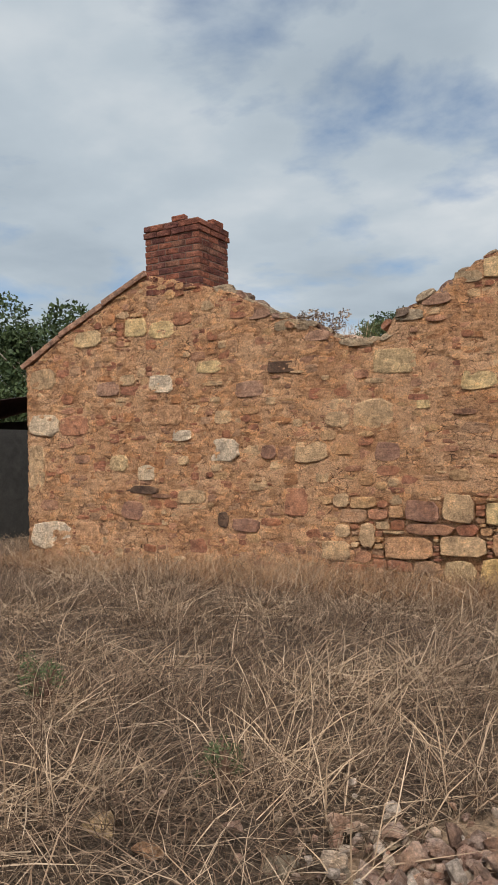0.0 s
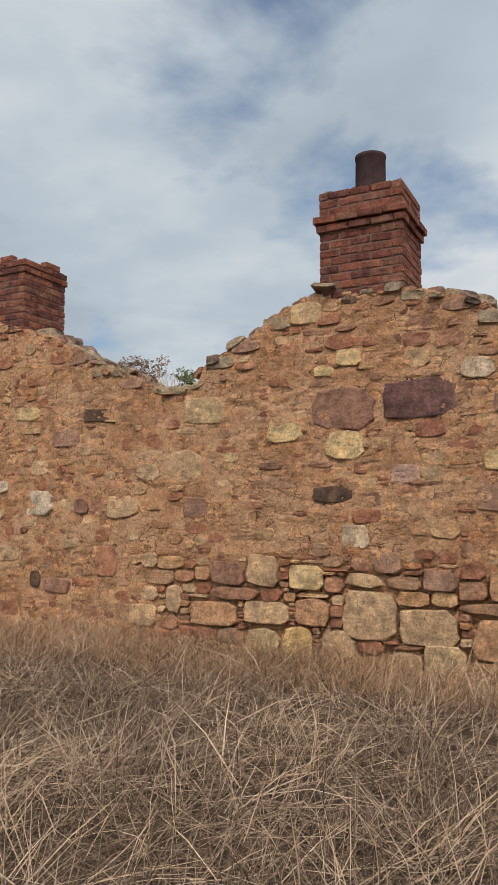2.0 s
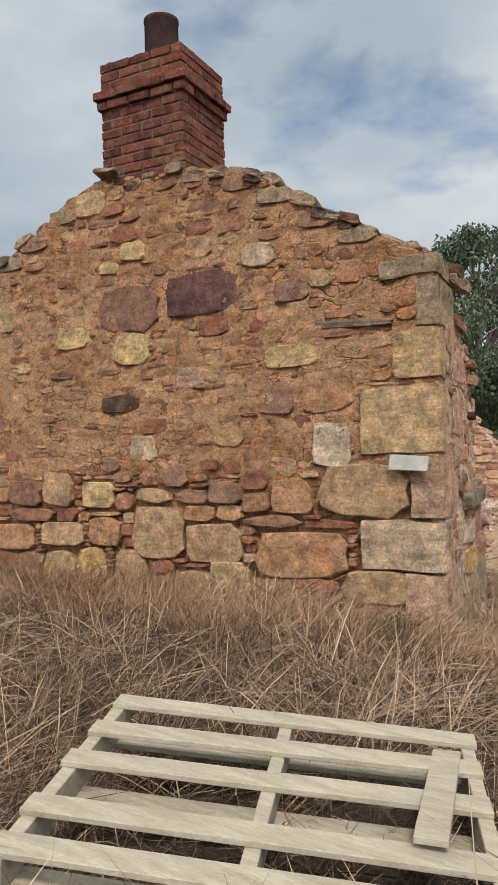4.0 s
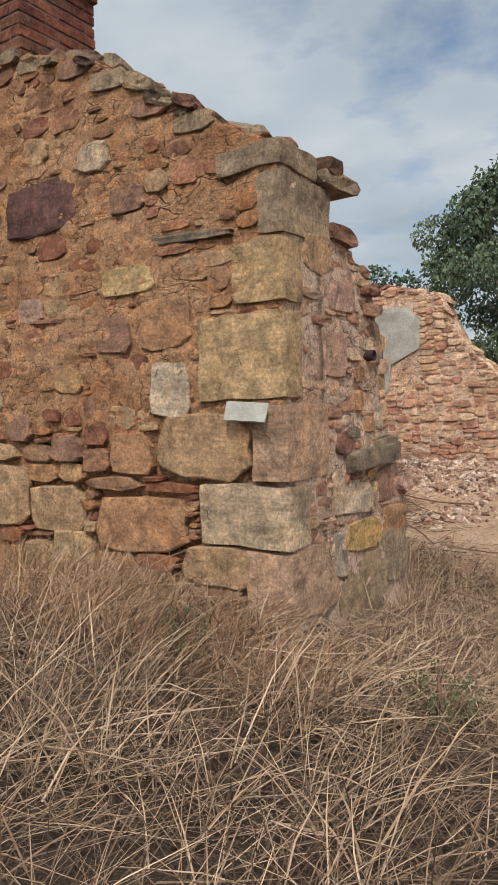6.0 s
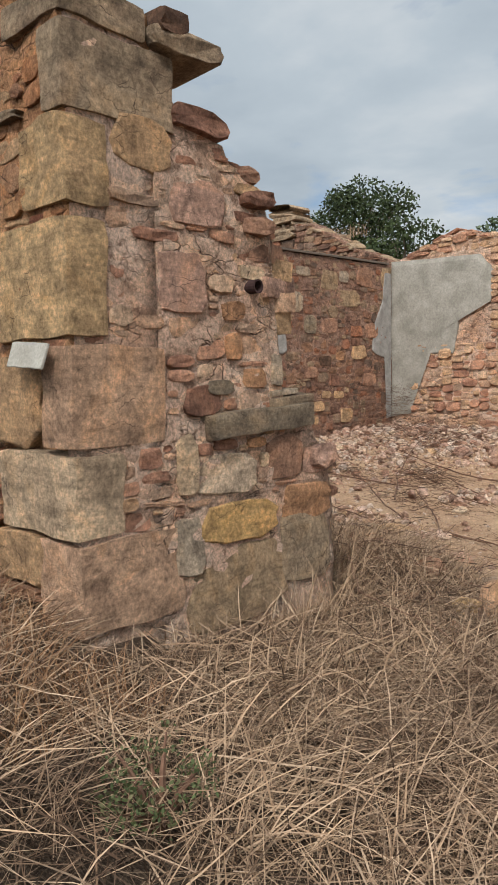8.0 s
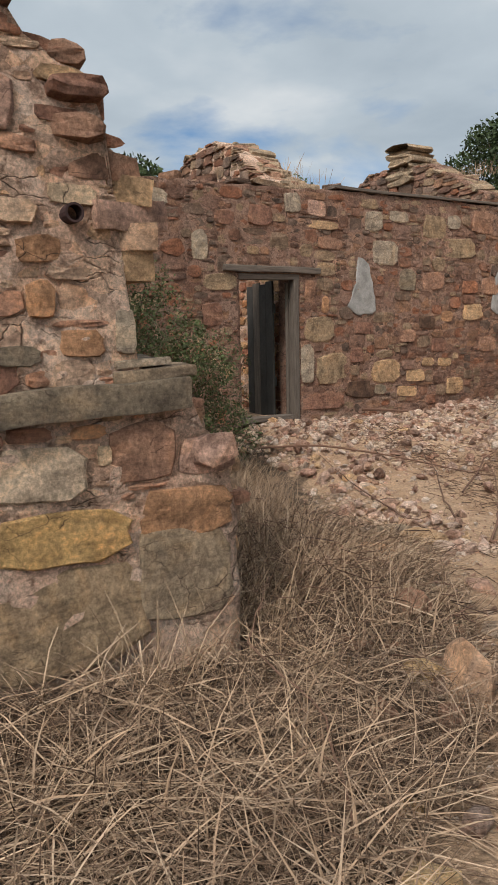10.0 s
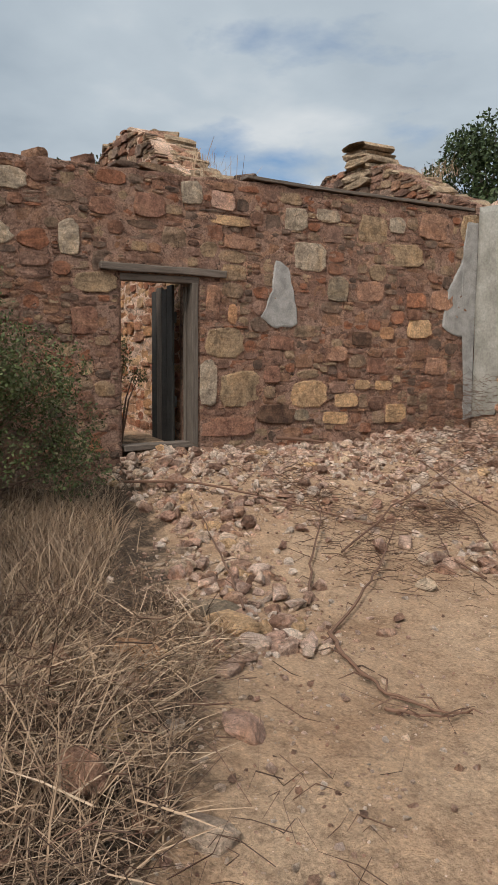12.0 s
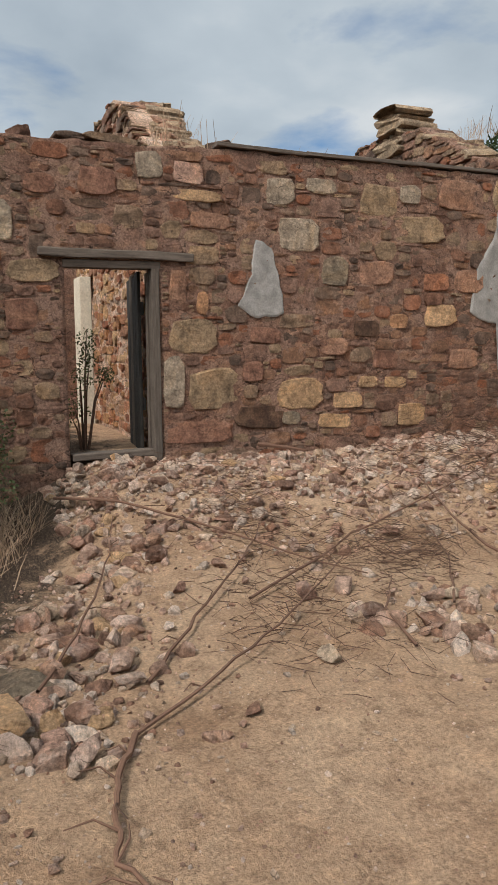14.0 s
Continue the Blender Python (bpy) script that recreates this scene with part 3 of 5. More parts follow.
gable = wall_body("wall_south", -8.08, 1.60, GABLE_TOP, 0.45, -0.4, pose(0, 8.0, 0), M_MORTAR, hollow=washed, seed=2.0, step=0.05,
                  label="ruined double-gabled rubble stone wall with ochre earth mortar")
RETURN_TOP = lerp([(8.02, 2.42), (8.5, 2.33), (8.6, 2.1), (8.86, 2.02), (9.0, 1.92), (9.15, 1.87), (9.2, 1.72), (9.25, 1.55), (9.275, 0.8), (9.52, 0.72), (9.56, 0.56), (9.72, 0.44), (9.75, 0.0), (9.76, -0.4)])
front = wall_body("wall_east", 8.46, 9.74, RETURN_TOP, 0.45, -0.5, pose(1.62, 0, 0, 0, 0, 90), M_MORTAR_ROSE, relief=0.022, jag=0.03, seed=5.0, step=0.05,
                  label="broken stump of a rose-brown rubble stone wall")
quoin = wall_body("wall_corner", 8.03, 8.455, RETURN_TOP, 0.10, -0.5, pose(1.62, 0, 0, 0, 0, 90), M_MORTAR_ROSE, relief=0.015, seed=6.0,
                  label="corner face of large squared quoin stones")
DOOR = (12.66, 13.49, -0.6, 1.68)
INNER_TOP = lerp([(8.4, 2.55), (10.7, 2.60), (12.25, 2.64), (13.35, 2.66), (14.1, 2.70), (15.3, 2.71), (17.5, 2.74)])
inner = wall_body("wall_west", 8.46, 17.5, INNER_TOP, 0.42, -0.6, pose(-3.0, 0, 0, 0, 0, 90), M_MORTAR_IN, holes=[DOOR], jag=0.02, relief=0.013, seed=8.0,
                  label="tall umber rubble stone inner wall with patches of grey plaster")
CROSS_TOP = lerp([(-3.0, 2.8), (-2.4, 2.95), (-1.9, 3.15), (-1.5, 3.1), (-0.75, 2.9), (-0.55, 2.4), (-0.3, 1.95), (0.1, 1.6), (0.5, 1.1), (0.9, 0.4), (1.3, -0.2)])
cross = wall_body("wall_north", -2.99, 1.3, CROSS_TOP, 0.45, -0.6, pose(0, 17.5, 0), M_MORTAR_ROSE, jag=0.09, relief=0.03, seed=11.0,
                  label="broken rose stone end wall with a sheet of plaster left")
BACK_TOP = lerp([(-8.0, 2.6), (-6.6, 3.3), (-5.9, 3.62), (-5.2, 3.68), (-4.6, 3.5), (-4.3, 3.2), (-3.9, 2.95), (-3.43, 2.75)])
backw = wall_body("wall_back_room", -8.0, -3.43, BACK_TOP, 0.6, -0.5, pose(0, 13.62, 0), M_MORTAR_ROSE, holes=[(-7.4, -6.5, -0.5, 1.9)], jag=0.08, relief=0.03, seed=14.0,
                  label="sunlit ochre stone wall of the back room")
FAR_TOP = lerp([(-8.0, 3.0), (-6.3, 3.85), (-4.9, 3.75), (-4.4, 3.5), (-3.7, 3.1), (-3.0, 2.85)])
farw = wall_body("wall_far_gable", -8.0, -3.0, FAR_TOP, 0.5, -0.5, pose(0, 17.56, 0), M_MORTAR_IN, jag=0.06, seed=17.0, label="far ochre stone gable with a sloping broken top")
west = wall_body("wall_outer", 8.46, 17.5, lerp([(8, 2.6), (18, 2.5)]), 0.42, -0.5, pose(-7.6, 0, 0, 0, 0, 90), M_MORTAR_IN, seed=19.0, step=0.2,
                 label="rubble stone outer wall of the back rooms")


# ---- chimneys ----
def chimney(x0, x1, y0, y1, z0, courses, flare, ragged, label, seed):
    """A brick stack, brick by brick; flare: courses that step out."""
    r = random.Random(seed)
    base = new("chimney")
    base.matrix_world = pose((x0 + x1) / 2, (y0 + y1) / 2, z0)
    tagged(base, label, "chimney", "chimneys on the gable")
    w, d, ch = x1 - x0, y1 - y0, 0.083
    full, half = 0.225, 0.108
    bms = {}

    def brick(x, y, z, lx, ly):
        key = (round(lx, 2), round(ly, 2), r.randrange(3))
        if key not in bms:
            bm = bmesh.new()
            bmesh.ops.create_cube(bm, size=1)
            bmesh.ops.scale(bm, vec=(lx - 0.012, ly - 0.012, ch - 0.012), verts=bm.verts)
            bmesh.ops.bevel(bm, geom=bm.edges[:], offset=0.006, segments=1, affect="EDGES")
            for v in bm.verts:
                v.co += Vector((r.uniform(-1, 1), r.uniform(-1, 1), r.uniform(-1, 1))) * 0.003
            me = bpy.data.meshes.new("brick")
            bm.to_mesh(me)
            bm.free()
            me.materials.append(M_BRICK)
            bms[key] = me
        ob = new("brick", bms[key])
        ob.parent = base
        ob.matrix_local = pose(x + r.gauss(0, 0.002), y + r.gauss(0, 0.002), z + r.gauss(0, 0.0015), r.gauss(0, 0.5), r.gauss(0, 0.5), r.gauss(0, 0.8))

    for c in range(courses):
        f = flare.get(c, 0.0)
        hw, hd = w / 2 + f, d / 2 + f
        z = (c + 0.5) * ch
        for axis in (0, 1):
            span = 2 * (hw if axis == 0 else hd) - (0 if (c + axis) % 2 else 2 * half)
            n = max(1, round(span / full))
            l = span / n
            for side in (-1, 1):
                for k in range(n):
                    if ragged and c >= courses - 1 and r.random() < 0.4:
                        continue
                    q = -span / 2 + (k + 0.5) * l
                    if axis == 0:
                        brick(q, side * (hd - half / 2), z, l, half)
                    else:
                        brick(side * (hw - half / 2), q, z, half, l)
    beam("core", (w - 0.03, d - 0.03, courses * ch - 0.06), M_BRICK_MORTAR, base, pose(0, 0, courses * ch / 2 - 0.04), 0.01)
    return base


tall = chimney(-1.24, -0.40, 8.0, 8.74, 3.46, 13, {9: 0.05, 8: 0.025, 10: 0.0}, False, "tall red brick chimney with a stepped band and rusty flue", 5)
chimney(-5.90, -5.05, 8.0, 8.75, 3.56, 12, {10: 0.015, 9: 0.02}, True, "red brick chimney with a ragged broken top", 6)


def flue():
    """Rusty pipe on the stack, open at its top."""
    n, rows = 24, [(0.15, -0.1), (0.15, 0.0), (0.152, 0.22), (0.15, 0.42), (0.156, 0.43), (0.156, 0.46), (0.14, 0.46), (0.135, 0.1)]
    v = [(r * math.cos(2 * math.pi * i / n), r * math.sin(2 * math.pi * i / n), z) for r, z in rows for i in range(n)]
    f = [(a * n + i, a * n + (i + 1) % n, (a + 1) * n + (i + 1) % n, (a + 1) * n + i) for a in range(len(rows) - 1) for i in range(n)]
    ob = new("flue", mesh("flue", v, f, M_TIN, True))
    ob.parent = tall
    ob.matrix_local = pose(0.0, 0.0, 13 * 0.083 - 0.02, 1, 1)
    tagged(ob, "dark rusty metal flue pipe")


flue()
# crumbled mortar bed on top of the tall stack
tuft = new("mortar_cap", joined("mortar_cap", [(*ROCKS[i % 14], pose(rng.uniform(-0.36, 0.36), rng.uniform(-0.3, 0.3), 1.08, 0, 0, rng.uniform(0, 360)) @ Matrix.Diagonal((0.2, 0.2, 0.07, 1))) for i in range(26)], M_TONE["lichen"]))
tuft.parent = tall

# stub of a stone stack on the far gable
stub = new("chimney_stub", joined("chimney_stub", [(*BLOCKS[rng.randrange(22)], pose(-5.5 + rng.uniform(-0.03, 0.03), 17.78 + rng.uniform(-0.03, 0.03), 3.57 + 0.11 * i, 0, rng.gauss(0, 2), rng.choice((0, 180)) + rng.gauss(0, 4)) @ Matrix.Diagonal((0.68 - 0.01 * i, 0.6, 0.14, 1))) for i in range(6)], M_TONE["lichen"]))
tagged(stub, "broken brown stone chimney stub on the far gable", "chimney")


# ---- doorway ----
door = new("door_1")
door.matrix_world = pose(-3.0, 13.1, 0)
tagged(door, "weathered grey timber door frame in the stone wall", "door frame", kind="structure")
beam("lintel", (0.34, 1.36, 0.07), M_OLD_WOOD_FLAT, door, pose(-0.13, 0.03, 1.725, 0, 0, 0.6), 0.008, 0.012)
beam("head", (0.12, 0.85, 0.065), M_OLD_WOOD_FLAT, door, pose(-0.06, -0.025, 1.642, 0.5), 0.005, 0.004)
beam("jamb", (0.12, 0.068, 2.2), M_OLD_WOOD, door, pose(-0.05, 0.353, 0.52), 0.006, 0.005)
beam("stop", (0.05, 0.05, 2.15), M_OLD_WOOD, door, pose(-0.14, 0.325, 0.52), 0.005, 0.004)
beam("threshold", (0.16, 0.8, 0.06), M_OLD_WOOD_FLAT, door, pose(-0.10, -0.02, -0.02, 0, 0, 2), 0.008, 0.008)
leaf = new("door_leaf")
leaf.matrix_world = pose(-3.44, 13.42, 0, 0, 0, 84)
tagged(leaf, "dark weathered plank door standing open inward", "door")
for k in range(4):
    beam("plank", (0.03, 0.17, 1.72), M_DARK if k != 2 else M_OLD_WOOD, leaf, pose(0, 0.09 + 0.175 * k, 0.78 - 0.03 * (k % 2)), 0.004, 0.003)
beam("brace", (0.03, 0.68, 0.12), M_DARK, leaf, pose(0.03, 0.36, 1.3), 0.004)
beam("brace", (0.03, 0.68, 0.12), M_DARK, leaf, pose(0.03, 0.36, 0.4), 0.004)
post = new("painted_post")
post.matrix_world = pose(-6.8, 13.5, 0)
tagged(post, "tall cream painted post against the back room wall", "post")
beam("shaft", (0.4, 0.16, 2.3), M_CREAM, post, pose(0, 0.04, 0.75), 0.01, 0.006)


def patch(wall, name, outline, thick, mat, label, wob=0.012):
    """A sheet of old plaster left on a wall: an uneven outline with some thickness."""
    pts = []
    n = len(outline)
    for i in range(n):
        a, b = Vector((*outline[i], 0)), Vector((*outline[(i + 1) % n], 0))
        for k in range(6):
            p = a.lerp(b, k / 6)
            pts.append((p.x + wob * 2 * noise.noise(p * 9), p.y + wob * 2 * noise.noise(p * 9 + Vector((5, 5, 5)))))
    k = len(pts)
    c = (sum(p[0] for p in pts) / k, sum(p[1] for p in pts) / k)
    v = [(p[0], 0.03, p[1]) for p in pts] + [(p[0], -thick * 0.5, p[1]) for p in pts]
    v += [(c[0] + (p[0] - c[0]) * 0.94, -thick + 0.008 * noise.noise(Vector((*p, 3)) * 4), c[1] + (p[1] - c[1]) * 0.94) for p in pts]
    v += [(c[0] + (p[0] - c[0]) * 0.5, -thick + 0.008 * noise.noise(Vector((*p, 7)) * 4), c[1] + (p[1] - c[1]) * 0.5) for p in pts] + [(c[0], -thick, c[1])]
    f = []
    for a in range(3):
        f += [(a * k + i, a * k + (i + 1) % k, (a + 1) * k + (i + 1) % k, (a + 1) * k + i) for i in range(k)]
    f += [(3 * k + i, 3 * k + (i + 1) % k, 4 * k) for i in range(k)]
    ob = new(name, mesh(name, v, f, mat))
    ob.parent = wall
    tagged(ob, label)
    return ob


patch(inner, "plaster_patch", [(14.42, 1.92), (14.58, 1.86), (14.68, 1.5), (14.72, 1.24), (14.45, 1.2), (14.24, 1.3), (14.38, 1.6)], 0.012, M_PLASTER_GREY, "pale grey plaster patch")
patch(inner, "plaster_patch", [(16.92, 1.3), (17.0, 1.75), (17.22, 2.1), (17.3, 2.62), (17.5, 2.68), (17.5, 0.15), (17.36, 0.1), (17.3, 1.16), (17.1, 1.2)], 0.012, M_PLASTER_GREY, "pale grey plaster patch")
patch(cross, "plaster_patch", [(-2.98, 2.8), (-1.35, 2.75), (-1.1, 2.45), (-1.16, 2.0), (-1.7, 1.75), (-1.8, 1.2), (-2.5, 1.2), (-2.62, 0.9), (-2.6, 0.2), (-2.98, 0.15)], 0.03, M_PLASTER, "large sheet of off-white plaster")
# thin boards that level the top of the inner wall
for u, l in ((14.5, 0.9), (15.6, 1.3), (16.8, 1.2)):
    beam("wall_plate", (l, 0.2, 0.035), M_OLD_WOOD_FLAT, inner, pose(u, 0.08, INNER_TOP(u) + 0.03, 0, -0.8 + rng.gauss(0, 0.6)), 0.004, 0.004)
for u, w in ((11.9, 0.14), (12.35, 0.12), (12.75, 0.25), (13.1, 0.5), (14.12, 0.14)):
    ob = new("coping_stone", block_mesh(rng.randrange(22), M_UMBER))
    ob.parent = inner
    ob.matrix_local = pose(u, 0.14, INNER_TOP(u) + 0.04, 0, rng.gauss(0, 4), rng.gauss(0, 15)) @ Matrix.Diagonal((w, 0.22, 0.07 if w > 0.2 else 0.12, 1))
# white tin sheet caught in the joint near the corner
shelf = beam("tin_sheet", (0.28, 0.11, 0.012), M_WHITE_TIN, gable, pose(1.40, -0.07, 1.02, 72, 4, 0), 0.002, 0.006)
tagged(shelf, "bent scrap of faded white tin stuck in the wall")
# pipe end in the broken wall
bm = bmesh.new()
bmesh.ops.create_cone(bm, segments=16, radius1=0.035, radius2=0.035, depth=0.08)
bmesh.ops.delete(bm, geom=[f for f in bm.faces if len(f.verts) > 4], context="FACES")
bmesh.ops.solidify(bm, geom=bm.faces[:], thickness=0.008)
pipe_me = bpy.data.meshes.new("pipe_end")
bm.to_mesh(pipe_me)
bm.free()
pipe_me.materials.append(M_TIN)
pipe = new("pipe_end", pipe_me)
pipe.parent = front
pipe.matrix_local = pose(9.06, -0.02, 1.36, 90)

# ---- pallet ----
pallet = new("pallet")
pallet.matrix_world = pose(1.765, 4.737, 0.06, 3, 4.6, 17)
tagged(pallet, "raw pine shipping pallet lying on the dry grass", "pallet")
for x in (-0.625, 0.0, 0.625):
    beam("stringer", (0.045, 1.0, 0.095), M_PINE, pallet, pose(x, 0, 0.055), 0.003, 0.001)
for y in (0.455, 0.24, 0.02, -0.26, -0.45):
    beam("deck_board", (1.3, 0.09, 0.019), M_PINE, pallet, pose(rng.uniform(-0.006, 0.006), y, 0.112, 0, 0, rng.gauss(0, 0.4)), 0.002, 0.0015)
for y in (0.40, 0.0, -0.42):
    beam("bottom_board", (1.3, 0.1, 0.019), M_PINE, pallet, pose(0, y, -0.003, 0, 0, rng.gauss(0, 0.5)), 0.002, 0.0015)
loose_board = beam("loose_board", (0.62, 0.09, 0.02), M_PINE, None, pose(2.24, 4.93, 0.15, 0, 2, 98), 0.002, 0.0015)
tagged(loose_board, "loose pale pine board lying across the pallet", "board")


# ---- dry grass ----
def in_wall(x, y):
    return ((y > 7.93) & (y < 8.5) & (x < 1.7) & (x > -8.2)) | ((x > 1.1) & (x < 1.72) & (y > 7.9) & (y < 9.76)) | ((x > -3.5) & (x < -2.95) & (y > 8.4))


def on_pallet(x, y):
    c, s = math.cos(radians(17)), math.sin(radians(17))
    dx, dy = x - 1.765, y - 4.737
    return (np.abs(c * dx + s * dy) < 0.67) & (np.abs(-s * dx + c * dy) < 0.53)


def grass(name, n, box, height, lean, width, mat, label, seed, tall=1.0, thin=1.0, where=None, clump=0.0):
    """Loose blades, each a bent strip that tapers to a point; thrown over a box of the plan where grass grows."""
    g = np.random.default_rng(seed)
    x, y = g.uniform(box[0], box[1], n), g.uniform(box[2], box[3], n)
    if clump:
        k = max(8, int(n / 60))
        cx, cy = g.uniform(box[0], box[1], k), g.uniform(box[2], box[3], k)
        pick = g.integers(0, k, n)
        x, y = cx[pick] + g.normal(0, clump, n), cy[pick] + g.normal(0, clump, n)
    keep = (bare(x, y) + 0.25 * wave(x, y, 3.1, 0.7) < 0.5) & ~in_wall(x, y)
    keep &= g.random(n) > 0.25 * smooth(9.2, 10.0, y)
    if where is not None:
        keep &= where(x, y)
    x, y = x[keep], y[keep]
    n = len(x)
    h = height * g.uniform(0.45, 1.25, n) * (1 + 0.35 * wave(x, y, 1.1, 3.0)) * tall * (1 - 0.45 * smooth(9.0, 10.2, y))
    h = np.where(on_pallet(x, y), np.minimum(h, 0.16), h)
    a = 1.6 * wave(x, y, 1.7, 1.3) + g.normal(0, 1.7, n)
    b = lean * np.clip(g.normal(1, 0.45, n), 0.05, 2.2)
    z = ground_z(x, y) - 0.01
    dx, dy = np.cos(a), np.sin(a)
    ts = np.array([0, 0.55, 1.0])
    bend = np.sin(np.clip(b, 0, 1.55))[:, None] * (ts[None] ** 1.15) * h[:, None] * 1.5
    up = np.cos(np.clip(b, 0, 1.5))[:, None] * (0.4 * np.sin(ts[None] * 1.45) + 0.6 * ts[None]) * h[:, None] + 0.03 * ts[None]
    droop = 0.35 * (ts[None] ** 3) * h[:, None] * np.sin(b)[:, None] * g.uniform(-0.2, 0.6, n)[:, None]
    z0 = z[:, None] + g.uniform(0, 0.10, n)[:, None] * (b > 0.9)[:, None]
    kink = g.normal(0, 0.16, n)[:, None] * ts[None] ** 2 * h[:, None]
    cx, cy, cz = x[:, None] - dy[:, None] * kink + dx[:, None] * bend, y[:, None] + dx[:, None] * kink + dy[:, None] * bend, z0 + np.maximum(up - droop, 0.006)
    w = width * g.uniform(0.6, 1.4, n)[:, None] * np.array([1.0, 0.85, 0.2])[None]
    f = g.uniform(0, math.pi, n)
    sx, sy = np.cos(f)[:, None] * w, np.sin(f)[:, None] * w
    sz = (w * g.uniform(-0.6, 0.6, n)[:, None])
    left, right = np.stack([cx - sx, cy - sy, cz - sz], -1), np.stack([cx + sx, cy + sy, cz + sz], -1)
    v = np.empty((n, 6, 3))
    v[:, 0::2], v[:, 1::2] = left, right
    ob = new(name, quads(name, v, [(0, 1, 3, 2), (2, 3, 5, 4)], mat))
    tagged(ob, label, "grass", kind="stuff")
    return ob


FIELD = (-9.5, 4.6, 1.2, 11.8)
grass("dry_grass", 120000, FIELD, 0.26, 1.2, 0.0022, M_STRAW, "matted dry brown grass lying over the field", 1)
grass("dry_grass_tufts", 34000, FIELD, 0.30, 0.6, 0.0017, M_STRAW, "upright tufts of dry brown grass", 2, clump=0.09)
grass("straw_stalks", 21000, FIELD, 0.42, 1.1, 0.0027, M_STALK, "long pale straw stalks lying in the grass", 3, clump=0.12)
grass("rusty_grass", 16000, (-8.0, 2.2, 6.9, 8.0), 0.26, 0.6, 0.002, M_STRAW_RED, "rusty dry grass along the foot of the wall", 4)
grass("corner_grass", 5200, (0.2, 2.9, 8.7, 11.4), 0.38, 0.5, 0.002, M_STALK, "tall pale dry grass inside the broken wall", 5, clump=0.1,
      where=lambda x, y: (x > 0.2) & (x < 1.9) & (y > 9.2 + 0.3 * (1.6 - x)) & (y < 10.7), tall=1.5)
grass("door_grass", 6500, (-2.4, 0.4, 10.2, 12.2), 0.42, 0.45, 0.0022, M_STALK, "tall pale dry grass before the shrub and doorway", 8, clump=0.12, tall=1.45,
      where=lambda x, y: y < 11.35 - 0.45 * x)
grass("fallen_straw", 26000, (0.0, 4.2, 8.2, 11.8), 0.26, 1.3, 0.0022, M_STRAW, "flattened dry straw over the fallen corner", 7)
grass("pale_fallen_straw", 12000, (0.6, 4.3, 7.6, 11.0), 0.34, 1.35, 0.0026, M_STALK, "pale broken straw over the fallen corner", 9)
grass("inner_grass", 12000, (-2.9, 1.6, 8.6, 12.3), 0.42, 0.6, 0.0022, M_STRAW, "dry grass growing in the roofless room", 6, tall=1.3, where=lambda x, y: y < 11.25 - 0.4 * x)


# ---- leaves, shrubs, trees ----
def leaves(n, centres, radii, size, seed, squash=0.8, droop=0.0):
    """Small folded leaves scattered through clumps: an array for quads()."""
    g = np.random.default_rng(seed)
    centres, radii = np.array(centres), np.array(radii)
    pick = g.choice(len(centres), n, p=radii ** 2 / (radii ** 2).sum())
    d = g.normal(0, 1, (n, 3))
    d /= np.linalg.norm(d, axis=1)[:, None]
    p = centres[pick] + d * (radii[pick] * g.uniform(0.35, 1.0, n) ** 0.6)[:, None] * np.array([1, 1, squash])
    a = g.normal(0, 1, (n, 3))
    a[:, 2] -= droop
    a /= np.linalg.norm(a, axis=1)[:, None]
    b = np.cross(a, g.normal(0, 1, (n, 3)))
    b /= np.linalg.norm(b, axis=1)[:, None]
    s = size * g.uniform(0.6, 1.3, n)[:, None]
    return np.stack([p, p + a * s * 0.5 + b * s * 0.28, p + a * s, p + a * s * 0.5 - b * s * 0.28], 1)


def limb(points, radii, n=7):
    """Verts and faces of a tapered tube through the points."""
    v, f = [], []
    for i, (p, r) in enumerate(zip(points, radii)):
        d = (Vector(points[min(i + 1, len(points) - 1)]) - Vector(points[max(i - 1, 0)])).normalized()
        s = d.orthogonal().normalized()
        t = d.cross(s)
        v += [Vector(p) + (s * math.cos(2 * math.pi * k / n) + t * math.sin(2 * math.pi * k / n)) * r for k in range(n)]
    for i in range(len(points) - 1):
        f += [(i * n + k, i * n + (k + 1) % n, (i + 1) * n + (k + 1) % n, (i + 1) * n + k) for k in range(n)]
    return v, f


IDENT = Matrix.Identity(4)


